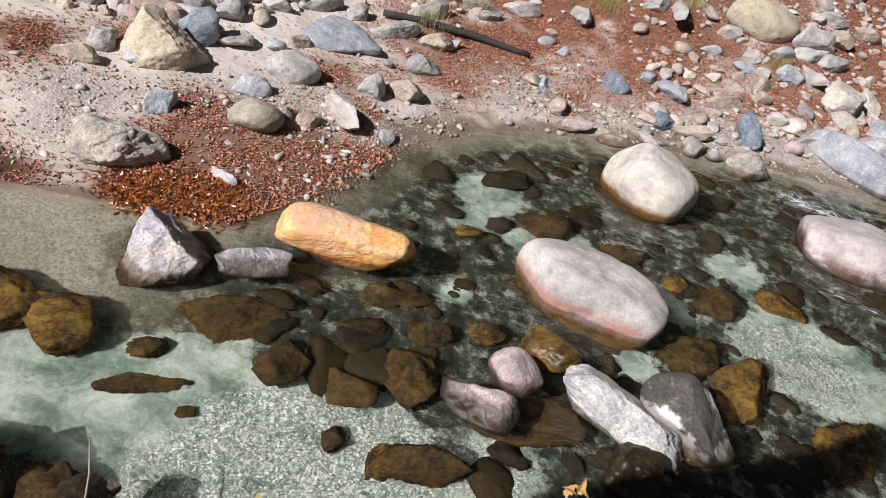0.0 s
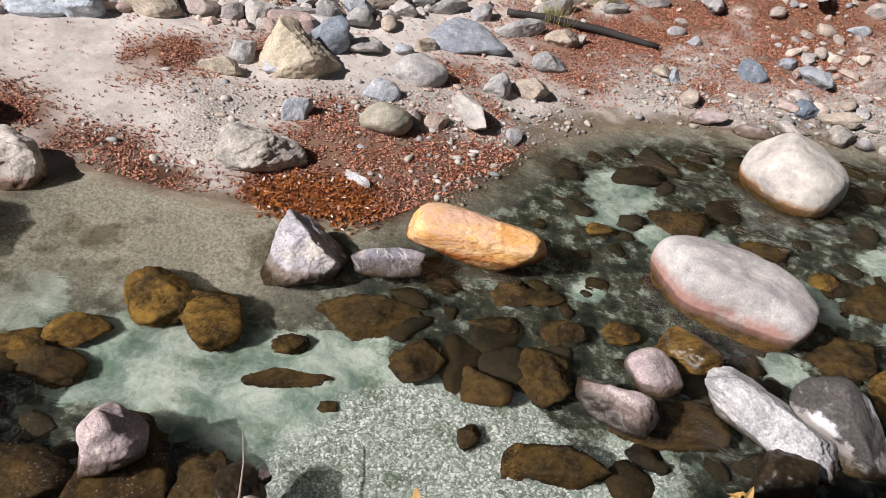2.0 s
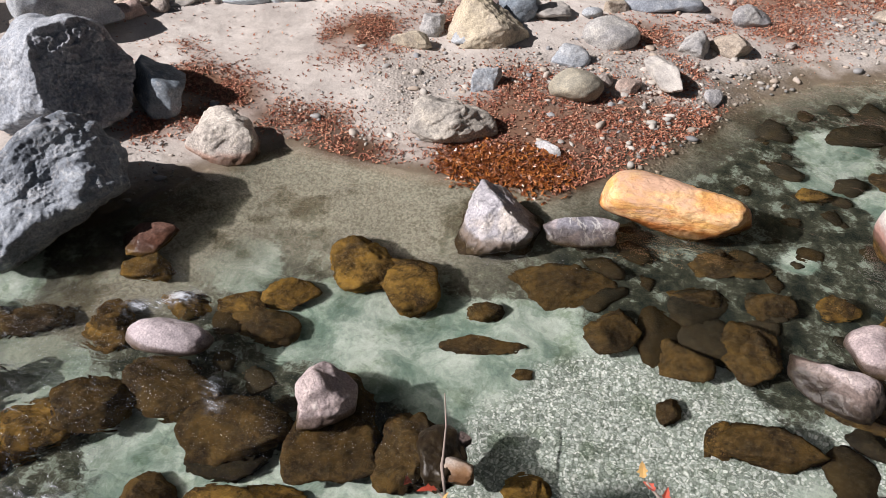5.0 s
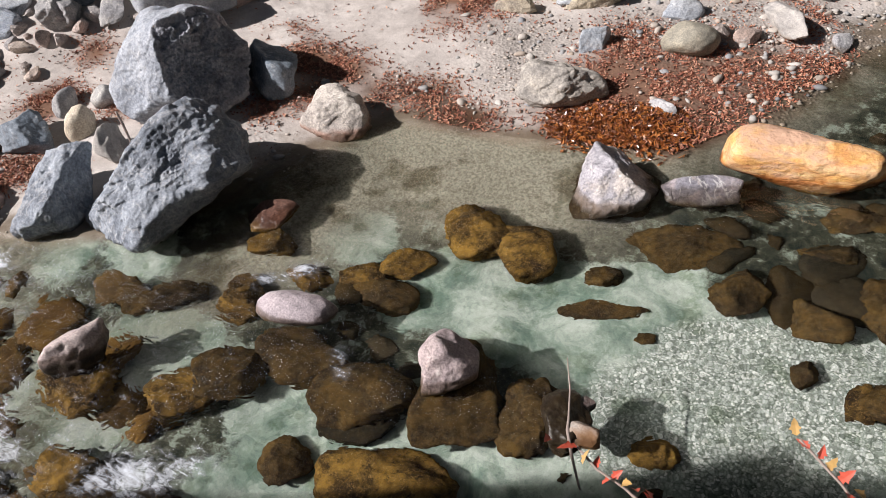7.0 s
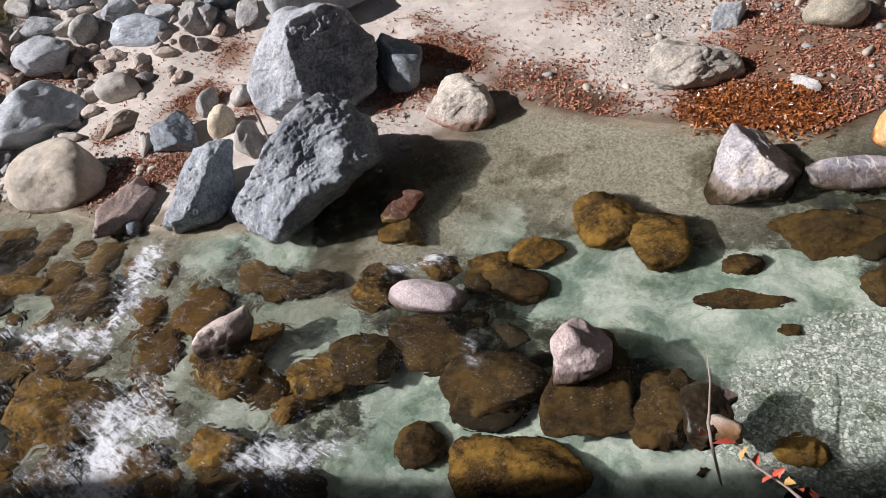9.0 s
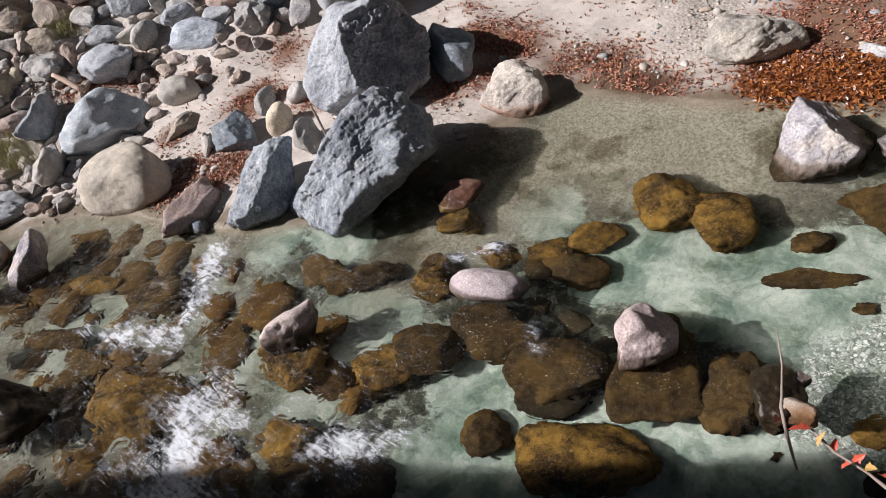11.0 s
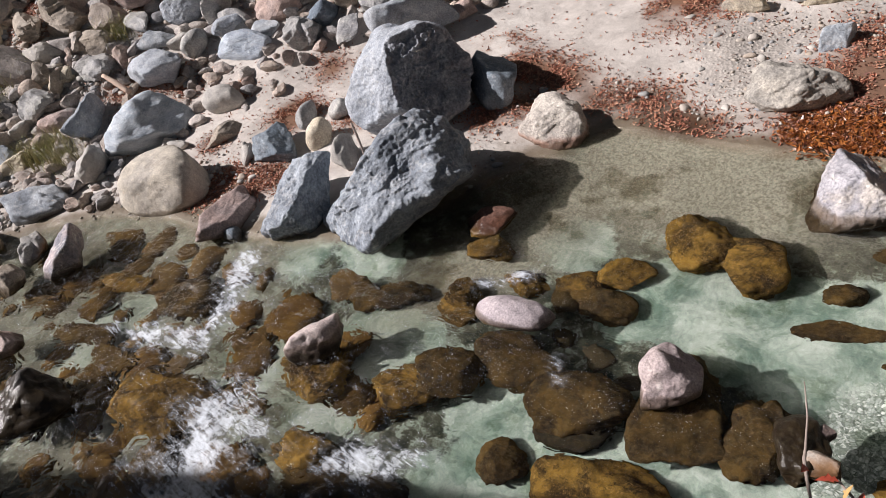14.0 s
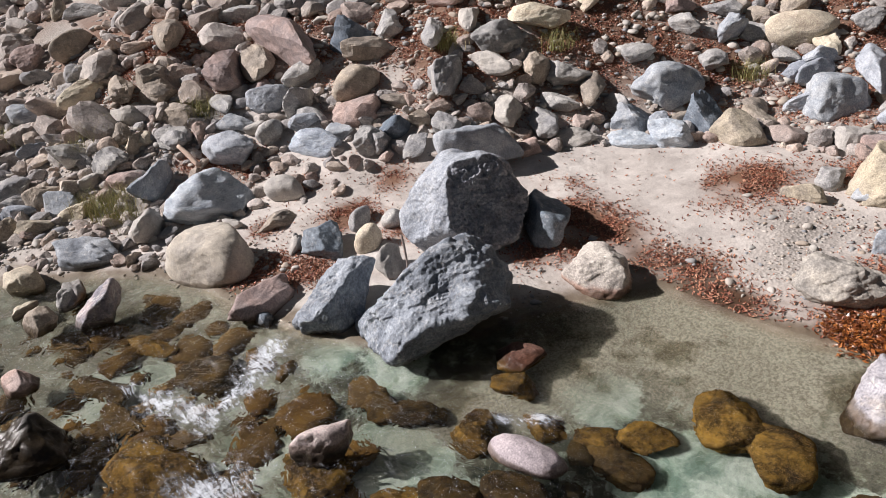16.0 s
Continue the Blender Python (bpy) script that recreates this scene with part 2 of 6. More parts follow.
ROCKS = {
    "whitegrey": rock_material("white_grey_stone", (0.49, 0.45, 0.42), (0.40, 0.39, 0.42), (0.64, 0.60, 0.56), 50, 0.6, 2.6, algae=0.15, deep=0.02, foot=((0.42, 0.33, 0.26), 0.10)),
    "greywhite": rock_material("grey_veined_stone", (0.24, 0.235, 0.27), (0.34, 0.30, 0.31), (0.46, 0.42, 0.40), 40, 0.5, 4.0, algae=0.15, veins=0.9, seams=0.8),
    "orange": rock_material("iron_stained_stone", (0.66, 0.36, 0.12), (0.72, 0.47, 0.25), (0.58, 0.29, 0.11), 34, 0.8, 2.6, algae=0.9, line=0.03, streak=True, stain=(0.60, 0.38, 0.26), seams=0.08, speckle=0.35, deep=0.02, foot=((0.42, 0.15, 0.02), 0.13)),
    "pinkwhite": rock_material("pale_pink_stone", (0.465, 0.45, 0.43), (0.40, 0.375, 0.36), (0.53, 0.52, 0.50), 75, 0.4, 1.6, algae=0.9, line=0.05, seams=0.1, speckle=0.35, deep=0.008, foot=((0.42, 0.21, 0.165), 0.24)),
    "palegrey": rock_material("pale_grey_stone", (0.42, 0.40, 0.37), (0.36, 0.345, 0.33), (0.50, 0.475, 0.44), 85, 0.4, 1.6, algae=0.95, line=0.04, seams=0.15, speckle=0.4, deep=0.009, foot=((0.36, 0.17, 0.05), 0.15)),
    "white": rock_material("white_stone", (0.400, 0.400, 0.410), (0.300, 0.300, 0.315), (0.490, 0.490, 0.500), 50, 0.8, 3.0, algae=0.2, line=0.05, seams=0.08),
    "darkwhite": rock_material("bleached_dark_stone", (0.060, 0.056, 0.052), (0.090, 0.086, 0.082), (0.130, 0.125, 0.120), 45, 0.7, 2.3, algae=0.25, line=0.08, stain=(0.50, 0.50, 0.51), seams=0.1, share=(0.45, 0.50)),
    "pinkgrey": rock_material("pinkish_grey_stone", (0.43, 0.36, 0.355), (0.36, 0.30, 0.305), (0.55, 0.48, 0.47), 60, 0.7, 3.0, algae=0.35, line=0.06, deep=0.016),
    "paletop": rock_material("wet_stone_with_pale_top", (0.47, 0.40, 0.385), (0.40, 0.34, 0.335), (0.55, 0.49, 0.47), 60, 0.6, 3.0, algae=0.0, line=0.12, deep=0.014),
    "lilac": rock_material("lilac_stone", (0.400, 0.350, 0.370), (0.350, 0.310, 0.330), (0.480, 0.430, 0.450), 70, 0.3, 2.0, algae=0.6, line=0.04),
    "gold": rock_material("golden_stone", (0.30, 0.20, 0.12), (0.24, 0.17, 0.10), (0.40, 0.29, 0.20), 40, 0.4, algae=1.0, line=0.6),
    "algaedark": rock_material("dark_river_stone", (0.12, 0.10, 0.085), (0.16, 0.13, 0.11), (0.2, 0.17, 0.15), 40, 0.35, algae=0.35, line=0.6),
    # Rust red, darkened in colour to stand in for the big boulder's shadow.
    "rust": rock_material("shaded_rusty_stone", (0.17, 0.085, 0.062), (0.13, 0.07, 0.052), (0.24, 0.14, 0.11), 50, 0.5, algae=0.8, line=0.02),
    "slate": rock_material("dark_blue_stone", (0.132, 0.165, 0.204), (0.198, 0.231, 0.270), (0.330, 0.352, 0.380), 50, 0.4, algae=0.2),
    "slategrey": rock_material("grey_boulder_stone", (0.354, 0.382, 0.428), (0.285, 0.313, 0.359), (0.405, 0.419, 0.442), 45, 0.8, 1.8, algae=0.3, deep=0.016, veins=0.25),
    "slaterough": rock_material("rough_blue_stone", (0.287, 0.320, 0.365), (0.176, 0.201, 0.238), (0.394, 0.426, 0.459), 38, 1.0, 3.0, algae=0.2, line=0.03, deep=0.018, veins=0.3),
    "crust": rock_material("dark_rough_crust", (0.24, 0.255, 0.295), (0.31, 0.325, 0.365), (0.42, 0.435, 0.47), 34, 1.0, 4.0, algae=0.2, deep=0.04),
    "bluegrey": rock_material("blue_grey_stone", (0.275, 0.305, 0.345), (0.365, 0.388, 0.415), (0.475, 0.485, 0.495), 55, 0.4, algae=0.2),
    "bluepale": rock_material("pale_blue_stone", (0.450, 0.500, 0.560), (0.340, 0.390, 0.450), (0.560, 0.600, 0.640), 45, 0.5, algae=0.2, streak=True, deep=0.02, veins=0.3),
    "grey": rock_material("grey_stone", (0.378, 0.372, 0.360), (0.293, 0.293, 0.299), (0.488, 0.476, 0.451), 55, 0.45, algae=0.4),
    "brown": rock_material("brown_stone", (0.368, 0.316, 0.259), (0.287, 0.253, 0.218), (0.483, 0.425, 0.356), 55, 0.45, algae=0.5),
    "brownwhite": rock_material("grey_brown_stone", (0.36, 0.335, 0.30), (0.28, 0.265, 0.245), (0.46, 0.43, 0.39), 45, 0.6, algae=0.4),
    "brownpink": rock_material("pinkish_brown_stone", (0.34, 0.28, 0.25), (0.29, 0.25, 0.23), (0.42, 0.36, 0.33), 55, 0.4),
    "pinkbrown": rock_material("reddish_brown_stone", (0.380, 0.287, 0.259), (0.310, 0.253, 0.241), (0.483, 0.391, 0.356), 55, 0.45, algae=0.5),
    "tan": rock_material("tan_stone", (0.386, 0.340, 0.260), (0.336, 0.298, 0.244), (0.454, 0.403, 0.319), 55, 0.45),
    "tanround": rock_material("tan_grey_stone", (0.46, 0.42, 0.36), (0.41, 0.38, 0.34), (0.53, 0.48, 0.41), 90, 0.45, algae=0.6, line=0.02),
    "wheat": rock_material("pale_wheat_stone", (0.53, 0.49, 0.44), (0.46, 0.42, 0.38), (0.61, 0.57, 0.52), 55, 0.6, algae=0.9, line=0.03, deep=0.014, foot=((0.42, 0.25, 0.19), 0.13)),
    "olive": rock_material("olive_stone", (0.38, 0.34, 0.25), (0.33, 0.31, 0.25), (0.45, 0.41, 0.32), 70, 0.35),
    "cream": rock_material("cream_stone", (0.58, 0.51, 0.40), (0.50, 0.45, 0.36), (0.66, 0.60, 0.50), 55, 0.45),
    "rustorange": rock_material("orange_brown_stone", (0.45, 0.27, 0.12), (0.38, 0.25, 0.14), (0.5, 0.34, 0.2), 55, 0.45),
    "rubble": rock_material("mixed_bank_stone", (0.354, 0.342, 0.330), (0.283, 0.283, 0.289), (0.496, 0.484, 0.460), 50, 0.6, tones=[(0.257, 0.254, 0.261), (0.474, 0.384, 0.303), (0.380, 0.371, 0.372), (0.637, 0.545, 0.446), (0.420, 0.306, 0.254), (0.583, 0.539, 0.496), (0.313, 0.247, 0.204), (0.489, 0.474, 0.465)], deep=0.02),
    "bed": rock_material("bed_stone", (0.16, 0.13, 0.10), (0.12, 0.10, 0.08), (0.2, 0.17, 0.13), 45, 0.4, algae=0.2, line=0.2, tones=[(0.018, 0.018, 0.015), (0.060, 0.045, 0.022), (0.030, 0.038, 0.032), (0.075, 0.078, 0.064), (0.020, 0.028, 0.025)]),
    "bedgold": rock_material("brown_bed_stone", (0.20, 0.14, 0.09), (0.15, 0.10, 0.06), (0.25, 0.18, 0.12), 45, 0.4, algae=0.75, line=0.2, tones=[(0.05, 0.032, 0.018), (0.30, 0.16, 0.05), (0.14, 0.08, 0.03), (0.24, 0.17, 0.10), (0.10, 0.06, 0.03)]),
    "flatpale": rock_material("pale_grey_flat_stone", (0.43, 0.40, 0.395), (0.37, 0.345, 0.345), (0.51, 0.48, 0.47), 70, 0.4, 1.6, algae=0.4, line=0.04, seams=0.15, speckle=0.4, foot=((0.15, 0.065, 0.05), 0.20)),
    "dark": rock_material("wet_dark_stone", (0.07, 0.068, 0.066), (0.10, 0.095, 0.09), (0.15, 0.14, 0.13), 50, 0.5, algae=0.1, line=0.3),
}


def ground_material():
    g = Graph("bank_and_bed")
    geo = g.node("ShaderNodeNewGeometry").outputs["Position"]
    z = g.node("ShaderNodeSeparateXYZ", Vector=geo).outputs["Z"]
    litter = g.node("ShaderNodeAttribute")
    litter.attribute_name = "litter"
    stony = g.node("ShaderNodeAttribute")
    stony.attribute_name = "stony"
    lit, sto = litter.outputs["Fac"], stony.outputs["Fac"]
    big, mid, fine = g.noise(geo, 0.9, 5), g.noise(geo, 7.0, 6, 0.65), g.noise(geo, 120.0, 2)
    sand = g.mix(g.step(big, 0.36, 0.66), (0.56, 0.525, 0.495), (0.45, 0.415, 0.388))
    sand = g.mix(g.step(mid, 0.55, 0.75), sand, (0.40, 0.37, 0.34))
    sand = g.mix(0.55, sand, g.ramp(g.noise(geo, 2.3, 8, 0.72, 0.5), (0.34, (0.30, 0.29, 0.28)), (0.66, (0.66, 0.66, 0.65))), "OVERLAY")
    soil = g.mix(mid, (0.10, 0.05, 0.03), (0.24, 0.13, 0.08))
    color = g.mix(lit, sand, soil)
    cells = g.node("ShaderNodeTexVoronoi", Vector=geo, Scale=26.0)
    grit = g.mix(cells.outputs["Color"], (0.16, 0.145, 0.13), (0.42, 0.38, 0.345))
    color = g.mix(g.math("MULTIPLY", sto, g.math("SUBTRACT", 0.75, g.math("MULTIPLY", lit, 0.55))), color, grit)
    color = g.mix(0.4, color, g.ramp(fine, (0.3, (0.3, 0.3, 0.3)), (0.7, (0.72, 0.7, 0.68))), "OVERLAY")
    # Dark tone of the unseen hillsides added high above the banks.
    unseen_hill = g.mix(g.step(g.noise(geo, 0.6, 6, 0.7), 0.4, 0.62), (0.02, 0.028, 0.012), (0.075, 0.055, 0.02))
    color = g.mix(g.step(z, 4.5, 7.0), color, unseen_hill)
    ragged = g.math("ADD", z, g.math("MULTIPLY", g.math("SUBTRACT", g.noise(geo, 2.5, 6, 0.6), 0.5), 0.10))
    wet = g.math("SUBTRACT", 1.0, g.step(ragged, 0.0, 0.055))
    damp = g.mix(1.0, color, (0.34, 0.29, 0.22), "MULTIPLY")
    color = g.mix(wet, color, damp)
    under = g.math("SUBTRACT", 1.0, g.step(ragged, -0.08, 0.02))
    pale = g.node("ShaderNodeAttribute")
    pale.attribute_name = "pale"
    pit = g.noise(geo, 38.0, 6, 0.8)
    grain_at = g.node("ShaderNodeAttribute")
    grain_at.attribute_name = "grainy"
    grains = g.node("ShaderNodeTexVoronoi", Vector=geo, Scale=54.0, Randomness=1.0)
    tint = g.node("ShaderNodeSeparateColor", Color=grains.outputs["Color"]).outputs["Red"]
    gravel = g.ramp(tint, (0.0, (0.12, 0.14, 0.12)), (0.35, (0.21, 0.24, 0.21)), (0.7, (0.31, 0.34, 0.31)), (1.0, (0.50, 0.52, 0.48)))
    gravel = g.mix(g.step(grains.outputs["Distance"], 0.35, 0.75), gravel, g.mix(1.0, gravel, (0.52, 0.54, 0.50), "MULTIPLY"))
    silt = g.mix(g.step(g.noise(geo, 2.4, 8, 0.68, 0.6), 0.34, 0.66), (0.085, 0.125, 0.098), (0.300, 0.340, 0.295))
    silt = g.mix(0.5, silt, g.ramp(g.noise(geo, 26.0, 6, 0.75), (0.3, (0.25, 0.26, 0.25)), (0.7, (0.72, 0.72, 0.71))), "OVERLAY")
    grainy = g.step(g.math("ADD", grain_at.outputs["Fac"], g.math("MULTIPLY", g.math("SUBTRACT", g.noise(geo, 3.0, 5, 0.65), 0.5), 1.1)), 0.25, 0.75)
    light_bed = g.mix(grainy, silt, gravel)
    light_bed = g.mix(g.math("MULTIPLY", g.step(pit, 0.56, 0.68), 0.5), light_bed, (0.10, 0.12, 0.095))
    light_bed = g.mix(g.step(g.noise(geo, 2.6, 6, 0.7), 0.52, 0.66), light_bed, g.mix(1.0, light_bed, (0.55, 0.60, 0.52), "MULTIPLY"))
    # Dark bed; beside the near bank this colour also stands in for shade.
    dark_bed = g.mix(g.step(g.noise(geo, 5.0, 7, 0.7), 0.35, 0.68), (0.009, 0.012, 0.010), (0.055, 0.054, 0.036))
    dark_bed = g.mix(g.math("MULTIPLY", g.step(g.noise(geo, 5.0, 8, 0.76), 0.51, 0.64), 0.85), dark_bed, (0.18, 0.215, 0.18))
    flats = g.mix(g.step(g.noise(geo, 36.0, 6, 0.75), 0.38, 0.62), (0.105, 0.100, 0.074), (0.235, 0.220, 0.172))
    flats = g.mix(g.step(g.noise(geo, 1.6, 5, 0.6), 0.50, 0.62), flats, g.mix(1.0, flats, (0.45, 0.42, 0.36), "MULTIPLY"))
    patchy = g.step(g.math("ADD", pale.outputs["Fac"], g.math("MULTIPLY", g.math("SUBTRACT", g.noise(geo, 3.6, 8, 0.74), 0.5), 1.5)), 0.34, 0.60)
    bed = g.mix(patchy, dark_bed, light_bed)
    sandy = g.node("ShaderNodeAttribute")
    sandy.attribute_name = "sandy"
    bed = g.mix(g.math("MULTIPLY", sandy.outputs["Fac"], 0.9), bed, flats)
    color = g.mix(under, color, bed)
    rough = g.math("SUBTRACT", 0.92, g.math("MULTIPLY", wet, 0.4))
    g.put(g.bsdf, "Specular IOR Level", g.math("MULTIPLY", g.step(z, -0.04, 0.0), 0.5))
    hgt = g.math("ADD", g.math("ADD", g.math("MULTIPLY", mid, 0.4), g.math("MULTIPLY", g.noise(geo, 1.8, 3), 1.6)), g.math("MULTIPLY", cells.outputs["Distance"], g.math("MULTIPLY", sto, 0.5)))
    return g.surface(color, rough, g.bump(hgt, 0.7, 0.04))


def water_material():
    g = Graph("stream_water")
    geo = g.node("ShaderNodeNewGeometry").outputs["Position"]
    foam = g.node("ShaderNodeAttribute")
    foam.attribute_name = "foam"
    swirl = g.node("ShaderNodeAttribute")
    swirl.attribute_name = "swirl"
    stretch = g.node("ShaderNodeMapping", Vector=geo)
    stretch.inputs["Rotation"].default_value = (0, 0, radians(-22))
    stretch.inputs["Scale"].default_value = (0.95, 1.15, 1)
    small = g.noise(stretch.outputs[0], 5.0, 2.0, 0.5, 0.8)
    tiny = g.noise(stretch.outputs[0], 17.0, 2.0, 0.5, 0.6)
    hgt = g.math("ADD", small, g.math("MULTIPLY", tiny, 0.09))
    amount = g.math("ADD", 0.13, g.math("MULTIPLY", swirl.outputs["Fac"], 0.80))
    bump = g.node("ShaderNodeBump", Height=hgt, Strength=amount, Distance=0.07)
    g.put(g.bsdf, "Base Color", (0.81, 0.825, 0.825, 1))
    g.put(g.bsdf, "Roughness", 0.0)
    g.put(g.bsdf, "IOR", 1.33)
    g.put(g.bsdf, "Transmission Weight", 1.0)
    g.links.new(bump.outputs[0], g.bsdf.inputs["Normal"])
    white = g.node("ShaderNodeBsdfPrincipled", Roughness=0.7)
    white.inputs["Base Color"].default_value = (0.76, 0.81, 0.88, 1)
    froth = g.noise(geo, 16.0, 8, 0.70, 0.8)
    # Small white flecks painted in place of glints on the ripples.
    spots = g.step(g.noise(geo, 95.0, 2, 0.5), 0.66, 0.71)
    streak = g.node("ShaderNodeMapping", Vector=geo)
    streak.inputs["Rotation"].default_value = (0, 0, radians(-32))
    streak.inputs["Scale"].default_value = (1.0, 3.6, 1)
    hair = g.noise(streak.outputs[0], 5.0, 8, 0.68, 1.2)
    soft = g.noise(geo, 3.6, 6, 0.62, 0.8)
    level = g.math("ADD", g.math("ADD", g.math("MULTIPLY", froth, 0.24), g.math("MULTIPLY", soft, 0.34)), g.math("MULTIPLY", hair, 0.42))
    mask = g.step(g.math("ADD", g.math("MULTIPLY", foam.outputs["Fac"], 1.28), g.math("MULTIPLY", g.math("SUBTRACT", level, 0.5), 4.0)), 0.40, 1.25)
    mask = g.math("MULTIPLY", mask, g.step(foam.outputs["Fac"], 0.20, 0.52))
    threads = g.math("MULTIPLY", g.step(g.math("ADD", g.math("MULTIPLY", hair, 0.65), g.math("MULTIPLY", froth, 0.35)), 0.55, 0.70), g.math("MULTIPLY", g.step(swirl.outputs["Fac"], 0.4, 1.0), 0.5))
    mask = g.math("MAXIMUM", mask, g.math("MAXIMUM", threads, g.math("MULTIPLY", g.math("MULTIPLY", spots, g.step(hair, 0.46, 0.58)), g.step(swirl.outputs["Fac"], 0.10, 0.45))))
    frothy = g.node("ShaderNodeBump", Height=froth, Strength=0.5, Distance=0.05)
    g.links.new(frothy.outputs[0], white.inputs["Normal"])
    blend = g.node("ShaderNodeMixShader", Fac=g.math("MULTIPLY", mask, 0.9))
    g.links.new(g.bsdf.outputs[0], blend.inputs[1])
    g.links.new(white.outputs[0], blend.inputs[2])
    out = g.nodes["Material Output"]
    g.links.new(blend.outputs[0], out.inputs["Surface"])
    return g.mat


def leaf_material(name, a, b, c, shine=0.6):
    g = Graph(name)
    geo = g.node("ShaderNodeNewGeometry")
    color = g.ramp(geo.outputs["Random Per Island"], (0.0, a), (0.5, b), (1.0, c))
    vein = g.noise(geo.outputs["Position"], 90.0, 3)
    color = g.mix(0.35, color, g.ramp(vein, (0.3, (0.35, 0.35, 0.35)), (0.7, (0.62, 0.6, 0.58))), "OVERLAY")
    return g.surface(color, shine)


def pebble_material():
    g = Graph("pebbles")
    geo = g.node("ShaderNodeNewGeometry")
    color = g.ramp(geo.outputs["Random Per Island"], (0.0, (0.22, 0.23, 0.25)), (0.25, (0.36, 0.35, 0.33)), (0.5, (0.44, 0.41, 0.37)), (0.75, (0.38, 0.31, 0.25)), (1.0, (0.54, 0.51, 0.475)))
    z = g.node("ShaderNodeSeparateXYZ", Vector=geo.outputs["Position"]).outputs["Z"]
    wet = g.math("SUBTRACT", 1.0, g.step(z, 0.0, 0.05))
    color = g.mix(wet, color, g.mix(1.0, color, (0.52, 0.50, 0.44), "MULTIPLY"))
    fine = g.noise(geo.outputs["Position"], 80.0, 3)
    color = g.mix(0.4, color, g.ramp(fine, (0.3, (0.35, 0.35, 0.35)), (0.7, (0.65, 0.64, 0.62))), "OVERLAY")
    return g.surface(color, 0.75, g.bump(fine, 0.3, 0.01))


GROUND, WATER, PEBBLE = ground_material(), water_material(), pebble_material()
LITTER = leaf_material("dead_leaves", (0.13, 0.045, 0.032), (0.36, 0.13, 0.075), (0.56, 0.33, 0.22))
LITTER_WET = leaf_material("wet_leaves", (0.10, 0.03, 0.012), (0.24, 0.075, 0.02), (0.42, 0.16, 0.04), 0.3)
RED_LEAF = leaf_material("red_leaves", (0.40, 0.035, 0.030), (0.48, 0.07, 0.045), (0.50, 0.16, 0.07), 0.5)
YELLOW_LEAF = leaf_material("yellow_leaves", (0.55, 0.42, 0.06), (0.45, 0.25, 0.10), (0.36, 0.40, 0.07), 0.5)
STRAW = leaf_material("dry_grass", (0.30, 0.24, 0.10), (0.22, 0.24, 0.07), (0.42, 0.34, 0.18), 0.7)


def bark_material(name, a, b):
    g = Graph(name)
    geo = g.node("ShaderNodeNewGeometry").outputs["Position"]
    n = g.noise(geo, 30.0, 5, 0.7)
    return g.surface(g.mix(n, a, b), 0.8, g.bump(n, 0.6, 0.01))


LOG_BARK = bark_material("black_bark", (0.018, 0.016, 0.016), (0.05, 0.045, 0.042))
TWIG_BARK = bark_material("twig_bark", (0.16, 0.12, 0.10), (0.40, 0.33, 0.29))
PALE_WOOD = bark_material("pale_wood", (0.50, 0.36, 0.28), (0.66, 0.50, 0.40))

# ---- ground, bed and water ----
SHORE_X = [-60, -30, -16, -11.5, -10.6, -9.9, -8.8, -7.8, -6.9, -6.2, -5.7, -5.35, -4.9, -3.6, -2.6, -2.0, -1.7, -1.3, -0.7, 0.0, 1.1, 2.1, 3.2, 4.9, 6.3, 14, 40, 90]
SHORE_Y = [-24, -10, -2.6, -0.4, 0.9, 1.55, 2.0, 2.15, 2.45, 2.75, 3.6, 4.7, 5.5, 5.55, 5.8, 5.8, 6.3, 6.8, 8.6, 9.5, 10.3, 10.4, 10.8, 11.3, 11.2, 15, 30, 60]
NEAR_X = [-60, -30, -14, -7, -4, -1, 3, 8, 20, 40, 90]
NEAR_Y = [-36, -20, -7.5, -3.4, -1.6, 0.9, 2.0, 3.6, 9, 20, 48]


def away(x, y, sx, sy):
    """Distance to a shoreline, plus on its far side."""
    best = np.full(np.shape(x), 1e9)
    for i in range(len(sx) - 1):
        ax, ay, dx, dy = sx[i], sy[i], sx[i + 1] - sx[i], sy[i + 1] - sy[i]
        k = np.clip(((x - ax) * dx + (y - ay) * dy) / (dx * dx + dy * dy), 0, 1)
        best = np.minimum(best, np.hypot(x - ax - k * dx, y - ay - k * dy))
    return np.where(y > np.interp(x, sx, sy), best, -best)

